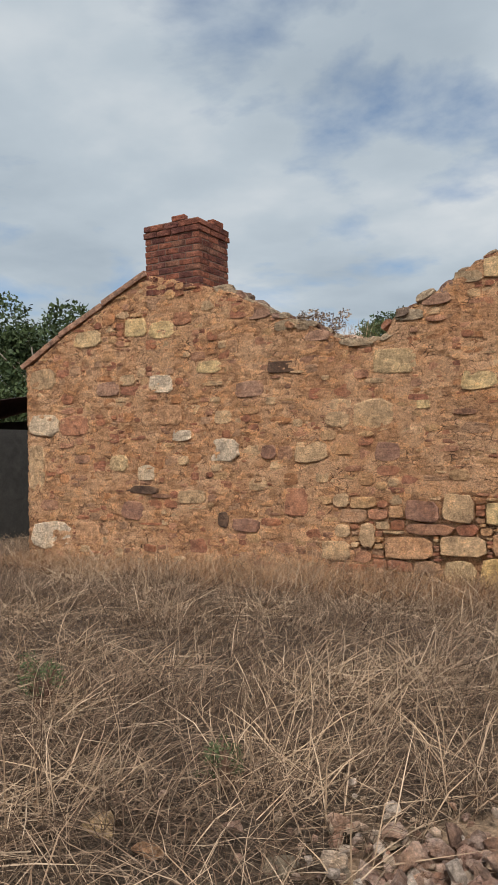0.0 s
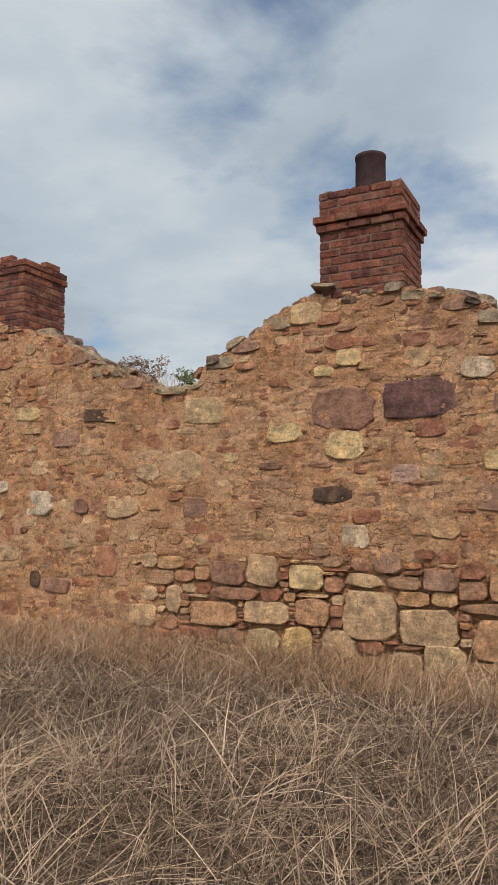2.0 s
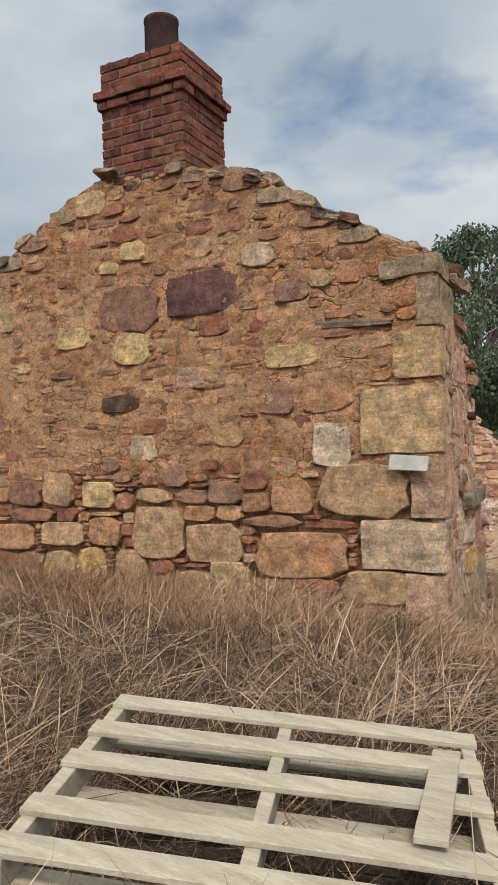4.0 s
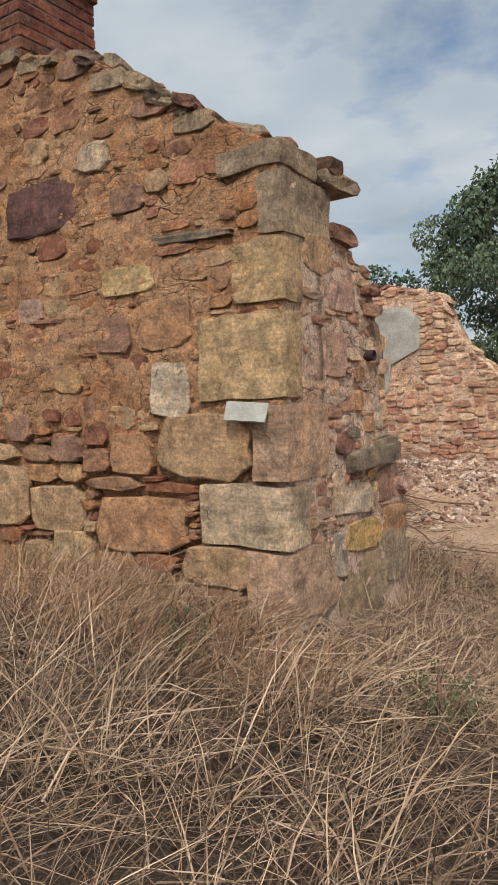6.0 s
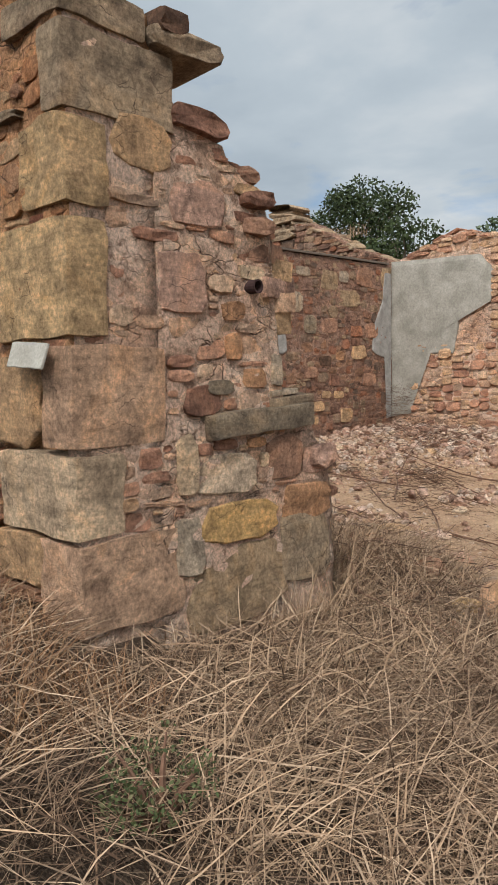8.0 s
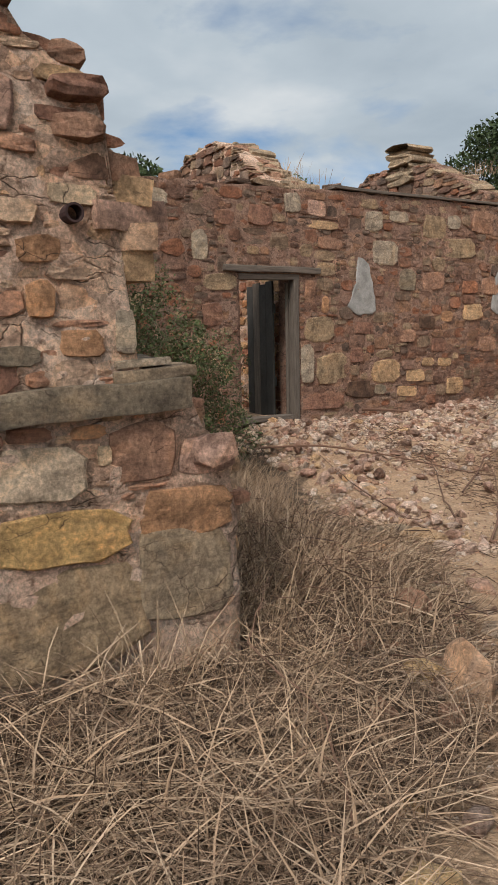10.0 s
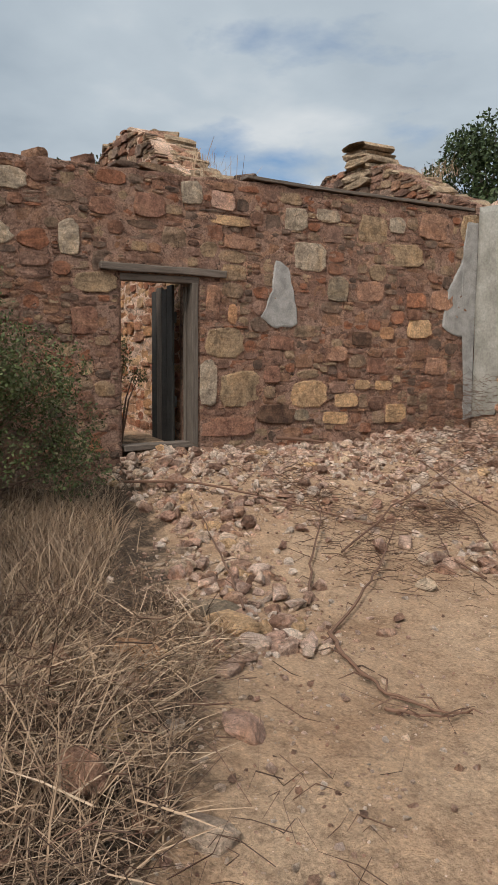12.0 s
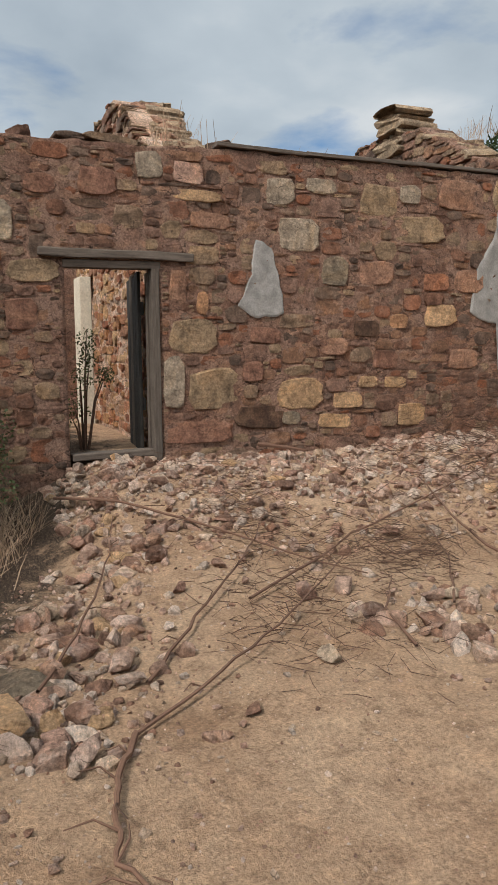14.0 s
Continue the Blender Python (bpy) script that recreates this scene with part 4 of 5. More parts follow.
def tree(name, x, y, height, spread, count, leaf, mat, seed, label, low=0.3, droop=0.3, trunk=0.02, clumps=34, category="tree"):
    r = random.Random(seed)
    base = new(name)
    z = gz(x, y)
    base.matrix_world = pose(x, y, z)
    tagged(base, label, category)
    tubes, cs, rs = [], [], []
    lean = (r.uniform(-0.05, 0.05) * height, r.uniform(-0.05, 0.05) * height)
    tubes.append((*limb([(lean[0] * t * t, lean[1] * t * t, height * 0.85 * t - 0.1) for t in (0, 0.3, 0.6, 1)], [height * trunk * k for k in (1, 0.8, 0.55, 0.15)]), IDENT))
    for i in range(clumps):
        t = r.uniform(low, 1.0)
        a = r.uniform(0, 2 * math.pi)
        env = math.sin(math.pi * min(1, 0.12 + 0.88 * ((1 - t) / (1 - low + 1e-6)) ** 0.75)) ** 0.6
        d = spread * env * r.uniform(0.35, 1.0)
        c = (lean[0] * t + d * math.cos(a), lean[1] * t + d * math.sin(a), height * t * 0.96)
        cs.append(c)
        rs.append(spread * r.uniform(0.2, 0.38))
        t0 = max(0.08, t - 0.22)
        s = (lean[0] * t0 * t0, lean[1] * t0 * t0, height * t0 * 0.85)
        mid = tuple((p + q) / 2 + (0.05 * height if k == 2 else 0) for k, (p, q) in enumerate(zip(s, c)))
        tubes.append((*limb([s, mid, c], [height * trunk * 0.35, height * trunk * 0.2, height * trunk * 0.06], 5), IDENT))
    w = new("limbs", joined("limbs", tubes, M_BARK))
    w.parent = base
    c = new("crown", quads("crown", leaves(count, cs, rs, leaf, seed, 0.75, droop), [(0, 1, 2, 3)], mat))
    c.parent = base
    return base


def shrub(name, x, y, w, d, h, count, leaf, mat, seed, label, twigs=40):
    r = random.Random(seed)
    base = new(name)
    z = gz(x, y)
    base.matrix_world = pose(x, y, z)
    tagged(base, label, "shrub")
    tubes, cs, rs = [], [], []
    for i in range(twigs):
        a, t = r.uniform(0, 2 * math.pi), r.uniform(0.1, 1) ** 0.6
        q = (w * 0.5 * t * math.cos(a), d * 0.5 * t * math.sin(a), h * r.uniform(0.25, 1.0) * (1 - 0.35 * t * t))
        tubes.append((*limb([(q[0] * 0.15, q[1] * 0.15, -0.05), (q[0] * 0.5, q[1] * 0.5, q[2] * 0.6), q], [0.014, 0.009, 0.003], 5), IDENT))
        cs.append((q[0] * 0.92, q[1] * 0.92, q[2] * 0.92))
        rs.append(min(w, d) * r.uniform(0.10, 0.2))
    s = new("stems", joined("stems", tubes, M_TWIG))
    s.parent = base
    c = new("foliage", quads("foliage", leaves(count, cs, rs, leaf, seed, 0.9), [(0, 1, 2, 3)], mat))
    c.parent = base
    return base


shrub("shrub", -2.1, 10.7, 1.6, 2.7, 2.0, 34000, 0.03, M_SHRUB, 21, "tangled dark green shrub against the inner wall", 90)
tree("tree", -17.0, 17.6, 5.9, 2.6, 18000, 0.17, M_LEAF, 31, "dark green tree behind the ruin", 0.15)
tree("tree", -20.5, 18.5, 7.0, 3.2, 18000, 0.17, M_LEAF, 32, "dark green tree behind the ruin", 0.12)
tree("gum_tree", -0.4, 21.8, 6.9, 1.9, 38000, 0.11, M_GUM, 33, "grey-green gum tree with hanging foliage", 0.12, 1.4, clumps=90)
tree("tree", -7.2, 22.6, 5.7, 1.5, 24000, 0.09, M_LEAF, 37, "dark green tree behind the far gable", 0.25, clumps=80)
tree("tree", -9.6, 40.0, 8.6, 3.4, 13000, 0.24, M_GUM, 36, "green tree beyond the end wall", 0.1)
tree("tree", -5.7, 22.5, 5.0, 1.7, 15000, 0.1, M_LEAF, 39, "dense dark green bush behind the end wall", 0.1)
tree("tree", -21.5, 26.0, 7.0, 3.2, 10000, 0.2, M_GUM, 40, "green tree beyond the back rooms", 0.1)
tree("tree", -25.0, 26.5, 7.4, 3.2, 10000, 0.2, M_GUM, 42, "green tree beyond the back rooms", 0.1)


for k, (x, y, w, h) in enumerate(((-3.3, 3.35, 0.34, 0.4), (1.5, 7.2, 0.36, 0.3), (2.6, 7.6, 0.4, 0.26), (3.75, 8.75, 0.26, 0.22), (-1.9, 3.1, 0.22, 0.26))):
    shrub("weed", x, y, w, w, h, 900, 0.017, M_WEED, 90 + k, "small green weed growing through the dry grass", 16)


def conifer(x, y, height, seed):
    """Star-shaped pine: flat whorls of branches with gaps between them."""
    r = random.Random(seed)
    base = new("conifer")
    base.matrix_world = pose(x, y, gz(x, y))
    tagged(base, "dark layered pine with flat whorls of branches", "tree")
    tubes, cs, rs = [(*limb([(0, 0, -0.1), (0, 0, height * 0.5), (0, 0, height)], [0.2, 0.13, 0.02]), IDENT)], [], []
    k = 0
    z = height * 0.2
    while z < height:
        reach = 0.3 * (height - z) + 0.3
        for i in range(7):
            a = 2 * math.pi * (i + 0.5 * (k % 2)) / 7 + r.uniform(-0.1, 0.1)
            tip = (reach * math.cos(a), reach * math.sin(a), z + 0.12 * reach)
            tubes.append((*limb([(0, 0, z), tuple(0.5 * q if j < 2 else z for j, q in enumerate(tip)), tip], [0.04, 0.03, 0.015], 5), IDENT))
            for t in (0.35, 0.55, 0.75, 0.92):
                cs.append((tip[0] * t, tip[1] * t, z + 0.12 * reach * t * t))
                rs.append(0.16 * reach + 0.05)
        z += 0.55
        k += 1
    w = new("limbs", joined("limbs", tubes, M_BARK))
    w.parent = base
    c = new("crown", quads("crown", leaves(6000, cs, rs, 0.18, seed, 0.35), [(0, 1, 2, 3)], M_PINE_TREE))
    c.parent = base


conifer(-0.5, 44.0, 13.8, 41)

# ---- shed beyond the ruin ----
shed = new("shed")
shed.matrix_world = pose(-12.6, 10.6, -0.05)
tagged(shed, "dark open-fronted shed with a low tin roof", "shed")
n_cor = 60
v = []
for i in range(n_cor + 1):
    x = -2.4 + 4.8 * i / n_cor
    zc = 0.02 * math.cos(i * math.pi / 2)
    v += [(x, -1.6, 2.05 + zc + 0.16 * x), (x, 2.2, 2.6 + zc + 0.16 * x)]
f = [(2 * i, 2 * i + 2, 2 * i + 3, 2 * i + 1) for i in range(n_cor)]
roof_me = mesh("roof", v, f, M_TIN)
roof = new("roof", roof_me)
roof.parent = shed
sol = roof.modifiers.new("thickness", "SOLIDIFY")
sol.thickness = 0.01
for x in (-2.2, 0.0, 2.2):
    beam("post", (0.12, 0.12, 2.5), M_OLD_WOOD, shed, pose(x, -1.45, 0.8), 0.01, 0.005)
# shade under the roof is put into the near-black wall boards
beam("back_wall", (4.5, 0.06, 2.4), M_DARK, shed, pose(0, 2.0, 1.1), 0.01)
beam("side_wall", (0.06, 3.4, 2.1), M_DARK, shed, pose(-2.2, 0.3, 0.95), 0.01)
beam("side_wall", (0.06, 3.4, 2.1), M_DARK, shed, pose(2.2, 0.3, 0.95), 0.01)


# ---- rubble, loose stones, sticks ----
def rubble(name, n, place, size, mat, label, seed, heaped=0.0):
    """Broken stone heaped up, too much to count."""
    r = random.Random(seed)
    out = []
    while len(out) < n:
        x, y, k = place(r)
        s = min(size * math.exp(r.gauss(0, 0.5)), size * 2.6) * k
        out.append((*(ROCKS[r.randrange(14)] if s > 0.095 else CHIPS[r.randrange(10)]), pose(x, y, gz(x, y) + s * r.uniform(-0.05, 0.22) + r.uniform(0, heaped), r.uniform(0, 360), r.uniform(-25, 25), r.uniform(0, 360)) @ Matrix.Diagonal((s * 1.25, s, s * 0.75, 1))))
    return tagged(new(name, joined(name, out, mat)), label, "rubble", kind="stuff")


def heap_place(r):
    while True:
        x, y = r.uniform(-2.95, 0.9), r.uniform(12.4, 17.4)
        d = (x + 2.95) / 2.3
        k = r.random()
        if k < 1.15 - d or y > 15.6 + 0.4 * r.gauss(0, 1) - 0.1 * x:
            return x, y, 1.0


rubble("rubble_heap", 3600, heap_place, 0.068, M_RUBBLE_I, "heap of broken pinkish stone along the inner wall", 51)
rubble("rubble_chips", 3500, heap_place, 0.034, M_RUBBLE_I, "small pinkish stone chips over the heap", 58)
rubble("rubble_grit", 1500, lambda r: (*(lambda x: (x, float(np.interp(x, [p[0] for p in EDGE], [p[1] for p in EDGE])) + abs(r.gauss(0, 1.0)) - 0.3))(r.uniform(-1.0, 3.0)), 1.0), 0.02, M_RUBBLE_I,
       "small stone chips strewn over the bare earth", 52)
rubble("rubble_strip", 420, lambda r: (*(lambda x: (x, 12.2 - 0.35 * x + r.gauss(0, 0.24)))(r.uniform(-1.3, 1.15)), 1.0), 0.06, M_RUBBLE_I, "strip of broken stone where the front wall fell", 53)
rubble("rubble_spill", 150, lambda r: (0.5 + r.gauss(0, 0.42), 14.15 + r.gauss(0, 0.3), 1.0), 0.075, M_RUBBLE_I, "small spill of broken stone on the bare floor", 54)
rubble("rubble_far", 500, lambda r: (r.uniform(-1.5, 4.0), r.uniform(15.6, 18.5), 1.0), 0.11, M_RUBBLE_I, "broken stone before the end wall", 55)
rubble("rubble_start", 560, lambda r: (-0.45 + r.gauss(0, 0.4), 2.82 + r.gauss(0, 0.17), 1.0), 0.056, M_RUBBLE_I, "pile of broken pinkish stone beside the grass", 56, 0.09)
rubble("gravel_floor", 6000, lambda r: (r.uniform(-1.2, 3.8), r.uniform(10.4, 15.5), 1.0), 0.008, M_RUBBLE_I, "fine gravel scattered over the bare earth", 57)


def loose(x, y, sx, sy, sz, tone, rz=0.0, ry=0.0, sunk=0.3, i=None):
    ob = new("loose_stone", rock_mesh(rng.randrange(14) if i is None else i, M_TONE[tone] if tone in M_TONE else M_RUBBLE))
    ob.matrix_world = pose(x, y, gz(x, y) + sz * (0.5 - sunk) * 0.8, 0, ry, rz) @ Matrix.Diagonal((sx * 1.25, sy * 1.25, sz * 1.25, 1))
    tagged(ob, "loose broken " + (tone + " " if tone in M_TONE else "pinkish ") + "stone lying on the ground", "stone", "loose stones")


LOOSE = [(2.43, 10.3, 0.4, 0.2, 0.27, "salmon", 152), (1.73, 10.65, 0.2, 0.17, 0.18, "rust", 20), (0.36, 11.86, 0.36, 0.22, 0.09, "slate", 10), (0.95, 11.2, 0.26, 0.2, 0.16, "orange", 40), (1.0, 10.8, 0.2, 0.16, 0.15, "rust", 10),
         (2.22, 10.24, 0.18, 0.13, 0.12, "ochre", 15), (2.3, 9.93, 0.16, 0.14, 0.1, "rust", 60), (0.75, 11.75, 0.34, 0.22, 0.12, "tan", 10), (3.55, 8.95, 0.24, 0.18, 0.16, "tan", 30),
         (3.1, 9.35, 0.32, 0.22, 0.12, "ochre", 80), (1.62, 11.3, 0.2, 0.15, 0.1, "pink", 10)]
for x, y, sx, sy, sz, tone, rz in LOOSE:
    loose(x, y, sx, sy, sz, tone, rz, sunk=0.12)
for x, y in ((-1.12, 2.66), (-0.85, 2.85), (-0.65, 3.12), (-0.45, 2.75), (-1.0, 2.95), (-0.5, 3.3), (-0.72, 2.62), (-0.3, 3.05)):
    loose(x, y, rng.uniform(0.09, 0.14), rng.uniform(0.07, 0.11), rng.uniform(0.06, 0.1), rng.choice(("pink", "salmon", "pale", "plain")), rng.uniform(0, 180))
loose(-1.32, 2.6, 0.15, 0.1, 0.09, "slate", 30)
loose(-2.1, 2.45, 0.22, 0.16, 0.12, "ochre", 10)
loose(-1.82, 2.42, 0.15, 0.13, 0.1, "orange", 50)
for i in range(34):
    x = rng.uniform(-1.2, 1.05)
    loose(x, 12.15 - 0.33 * x + rng.gauss(0, 0.17), rng.uniform(0.11, 0.21), rng.uniform(0.09, 0.15), rng.uniform(0.07, 0.12), rng.choice(("pink", "plain", "plain", "tan", "plain", "rust")), rng.uniform(0, 180))
for i in range(46):
    x, y, _ = heap_place(rng)
    loose(x, y, rng.uniform(0.11, 0.2), rng.uniform(0.09, 0.15), rng.uniform(0.06, 0.11), rng.choice(("plain", "plain", "pale", "tan", "pink", "plain")), rng.uniform(0, 180))
for x, y, s, tone in ((0.15, 14.2, 0.16, "pale"), (0.42, 13.95, 0.15, "plain"), (0.65, 14.35, 0.17, "plain"), (0.9, 14.25, 0.14, "plain"), (1.15, 14.3, 0.2, "ochre"), (1.3, 14.5, 0.2, "tan"), (0.3, 14.5, 0.2, "plain"), (0.63, 13.19, 0.17, "pale"), (0.34, 13.73, 0.2, "plain"), (0.92, 12.67, 0.12, "rust")):
    loose(x, y, s, s * 0.75, s * 0.6, tone, rng.uniform(0, 180))


for i in range(34):
    x = rng.uniform(0.7, 3.0)
    y = float(np.interp(x, [p[0] for p in EDGE], [p[1] for p in EDGE])) + rng.gauss(-0.35, 0.3)
    k = rng.uniform(0.08, 0.2)
    loose(x, y, k, k * 0.75, k * 0.6, rng.choice(("plain", "tan", "ochre", "plain", "rust", "pale")), rng.uniform(0, 180))


def stick(points, r0, label="long bare brown stick lying on the earth", lift=0.02):
    """A dry bent cane on the ground, with side shoots."""
    pts = []
    for i in range(len(points) - 1):
        for k in range(5):
            t = k / 5
            x = points[i][0] * (1 - t) + points[i + 1][0] * t
            y = points[i][1] * (1 - t) + points[i + 1][1] * t
            e = points[i][2] * (1 - t) + points[i + 1][2] * t
            pts.append((x + rng.gauss(0, 0.006), y + rng.gauss(0, 0.006), gz(x, y) + lift + e))
    x, y, e = points[-1]
    pts.append((x, y, gz(x, y) + lift + e))
    n = len(pts)
    r0 *= 0.8
    tubes = [(*limb(pts, [r0 * (1 - 0.7 * i / n) for i in range(n)], 6), IDENT)]
    for i in range(3, n - 1, 3):
        a = rng.uniform(0, 2 * math.pi)
        l = rng.uniform(0.06, 0.22)
        p = pts[i]
        tubes.append((*limb([p, (p[0] + l * 0.5 * math.cos(a), p[1] + l * 0.5 * math.sin(a), p[2] + 0.03), (p[0] + l * math.cos(a + 0.3), p[1] + l * math.sin(a + 0.3), p[2] + 0.02)], [r0 * 0.4, r0 * 0.3, r0 * 0.15], 5), IDENT))
    tagged(new("stick", joined("stick", tubes, M_TWIG)), label, "stick", "sticks on the floor")


stick([(0.94, 12.2, 0), (1.17, 12.08, 0.01), (1.4, 12.01, 0.01), (1.62, 11.98, 0.01), (1.81, 12.05, 0), (1.9, 12.16, 0)], 0.016)
stick([(1.71, 11.88, 0), (1.8, 11.93, 0.01), (1.88, 12.04, 0.01), (1.86, 12.18, 0)], 0.011)
stick([(0.95, 12.2, 0), (0.55, 12.75, 0.03), (0.1, 13.3, 0.06), (-0.45, 13.9, 0.05)], 0.012)
stick([(0.55, 12.35, 0.0), (0.0, 12.75, 0.02), (-0.55, 13.25, 0.05), (-1.2, 13.7, 0.04)], 0.012)
stick([(0.6, 11.9, 0.06), (-0.1, 12.2, 0.05), (-0.9, 12.5, 0.04), (-1.6, 12.7, 0.03)], 0.011)
stick([(-2.3, 12.4, 0.1), (-1.3, 13.0, 0.06), (-0.7, 13.5, 0.03), (-0.2, 13.9, 0.02)], 0.016)
stick([(-0.1, 13.1, 0.02), (-0.7, 14.1, 0.05), (-1.2, 15.2, 0.05), (-1.6, 16.3, 0.05)], 0.012)
stick([(0.35, 14.1, 0.02), (-0.2, 14.5, 0.05), (-0.8, 14.7, 0.07)], 0.01)
stick([(0.7, 14.9, 0.02), (0.0, 14.8, 0.05), (-0.6, 14.9, 0.06), (-1.5, 15.2, 0.04)], 0.018)
stick([(0.7, 13.6, 0.01), (0.3, 13.7, 0.04), (-0.1, 14.0, 0.03)], 0.011)
stick([(-2.9, 14.4, 0.08), (-2.3, 14.6, 0.1)], 0.03, "short grey timber offcut on the rubble")
stick([(2.9, 9.3, 0.05), (2.4, 9.6, 0.12), (1.9, 9.6, 0.2), (1.6, 9.9, 0.32)], 0.007, "pale dry cane lying in the grass")


def brush(name, cx, cy, w, d, h, n, seed, label):
    """A tangle of thin dead twigs."""
    g = np.random.default_rng(seed)
    x, y = cx + g.normal(0, w / 2, n), cy + g.normal(0, d / 2, n)
    z = ground_z(x, y) + g.uniform(0.01, h, n)
    a, l, e = g.uniform(0, 2 * math.pi, n), g.uniform(0.07, 0.26, n), g.normal(0, 0.3, n)
    p0 = np.stack([x, y, z], -1)
    dv = np.stack([np.cos(a) * l, np.sin(a) * l, e * l], -1)
    mid = p0 + dv * 0.5 + g.normal(0, 0.025, (n, 3))
    p1 = p0 + dv
    for q in (mid, p1):
        q[:, 2] = np.maximum(q[:, 2], ground_z(q[:, 0], q[:, 1]) + 0.01)
    wv = np.array([0, 0, 1.0])[None] * g.uniform(0.001, 0.0026, n)[:, None]
    sv = np.stack([-np.sin(a), np.cos(a), 0 * a], -1) * g.uniform(0.001, 0.0026, n)[:, None]
    v = np.stack([p0 - wv, p0 + sv, p0 + wv, mid - wv, mid + sv, mid + wv, p1, p1 + 0.5 * sv, p1 + 0.5 * wv], 1)
    fs = [(0, 1, 4, 3), (1, 2, 5, 4), (2, 0, 3, 5), (3, 4, 7, 6), (4, 5, 8, 7), (5, 3, 6, 8)]
    tagged(new(name, quads(name, v, fs, M_TWIG)), label, "brushwood", kind="stuff")


brush("brushwood", -1.1, 13.6, 1.3, 0.5, 0.12, 420, 61, "tangle of thin dead twigs on the rubble")
brush("brushwood", -0.4, 14.3, 0.45, 0.5, 0.14, 380, 62, "tangle of thin dead twigs on the bare floor")
brush("brushwood", -1.3, 15.9, 0.8, 1.3, 0.3, 900, 63, "reddish dead brushwood on the rubble")
brush("brushwood", -2.4, 16.6, 0.5, 0.9, 0.7, 500, 64, "dead creeper twigs against the inner wall")
brush("brushwood", 0.1, 13.3, 0.7, 0.5, 0.05, 200, 65, "thin dead twigs on the bare floor")
brush("brushwood", 1.3, 10.4, 1.3, 0.9, 0.35, 500, 66, "dead brown stems in the dry grass")
brush("brushwood", 2.3, 10.4, 0.7, 0.8, 0.03, 120, 67, "fallen twigs along the edge of the earth")



def dry_stalks(x, y, z, w, d, n, h, seed, label):
    """A thin tuft of dead stalks that stands on a wall top."""
    g = np.random.default_rng(seed)
    p0 = np.stack([x + g.uniform(-w, w, n), y + g.uniform(-d, d, n), np.full(n, z - 0.04)], -1)
    lean = np.stack([g.normal(0, 0.35, n), g.normal(0, 0.35, n), np.ones(n)], -1) * (h * g.uniform(0.4, 1.2, n))[:, None]
    side = np.stack([g.normal(0, 1, n), g.normal(0, 1, n), 0 * p0[:, 0]], -1) * 0.0016
    v = np.stack([p0 - side, p0 + side, p0 + lean * 0.55 + side, p0 + lean * 0.55 - side, p0 + lean * np.array([1.25, 1.25, 1]), p0 + lean * np.array([1.25, 1.25, 1]) + side], 1)
    tagged(new("wall_stalks", quads("wall_stalks", v, [(0, 1, 2, 3), (3, 2, 5, 4)], M_STALK)), label, "weed", "weeds on the wall")


dry_stalks(-3.2, 13.85, 2.70, 0.12, 0.35, 60, 0.26, 201, "dry stalks standing on the inner wall top")
dry_stalks(-3.2, 15.6, 2.74, 0.12, 0.9, 50, 0.12, 202, "sparse dry stalks on the inner wall top")
dry_stalks(-4.3, 17.8, 3.45, 0.6, 0.15, 160, 0.2, 203, "dry grass along the far gable slope")
dry_stalks(-3.2, 8.2, 2.70, 0.4, 0.12, 120, 0.26, 204, "dry stalks in the broken valley of the gable")
dry_stalks(-4.0, 13.9, 3.0, 0.5, 0.2, 120, 0.2, 205, "dry grass on the back room wall top")
shrub("creeper", -3.9, 12.95, 0.8, 0.6, 1.4, 900, 0.03, M_SHRUB, 206, "thin straggly creeper inside the doorway", 11)
# dried weeds on the broken valley of the gable
for k, (x, w, h, mat) in enumerate(((-3.35, 0.5, 0.3, M_STRAW), (-2.85, 0.35, 0.34, M_SHRUB), (-3.6, 0.3, 0.18, M_STRAW))):
    g = leaves(700, [(x + rng.gauss(0, w / 3), 8.25 + rng.gauss(0, 0.08), GABLE_TOP(x) + h * rng.uniform(0.1, 0.8)) for _ in range(9)], [0.09] * 9, 0.032, 70 + k)
    tagged(new("wall_weed", quads("wall_weed", g, [(0, 1, 2, 3)], mat)), "dry weed rooted in the broken wall top", "weed", "weeds on the wall")

# ---- stones of the walls ----
GABLE_MARKS_A = [(-4.79, 1.5, 0.59, 0.3, "pale"), (-5.68, 2.38, 0.41, 0.25, "pale"), (-6.07, 3.16, 0.39, 0.26, "yellow"), (-5.66, 3.09, 0.41, 0.24, "yellow"), (-4.94, 2.55, 0.38, 0.17, "yellow"),
                 (-3.91, 2.48, 0.41, 0.15, "dark"), (-3.22, 1.83, 0.31, 0.19, "tan"), (-2.79, 1.86, 0.48, 0.38, "tan"), (-3.76, 0.86, 0.31, 0.37, "red"), (-2.52, 2.45, 0.51, 0.31, "ochre"),
                 (-5.37, 1.7, 0.31, 0.15, "pale"), (-5.95, 1.22, 0.28, 0.21, "cream"), (-4.12, 1.47, 0.21, 0.18, "plum"), (-2.63, 1.45, 0.29, 0.22, "plum"), (-5.55, 1.97, 0.4, 0.29, "orange"),
                 (-6.91, 3.07, 0.53, 0.24, "ochre")]
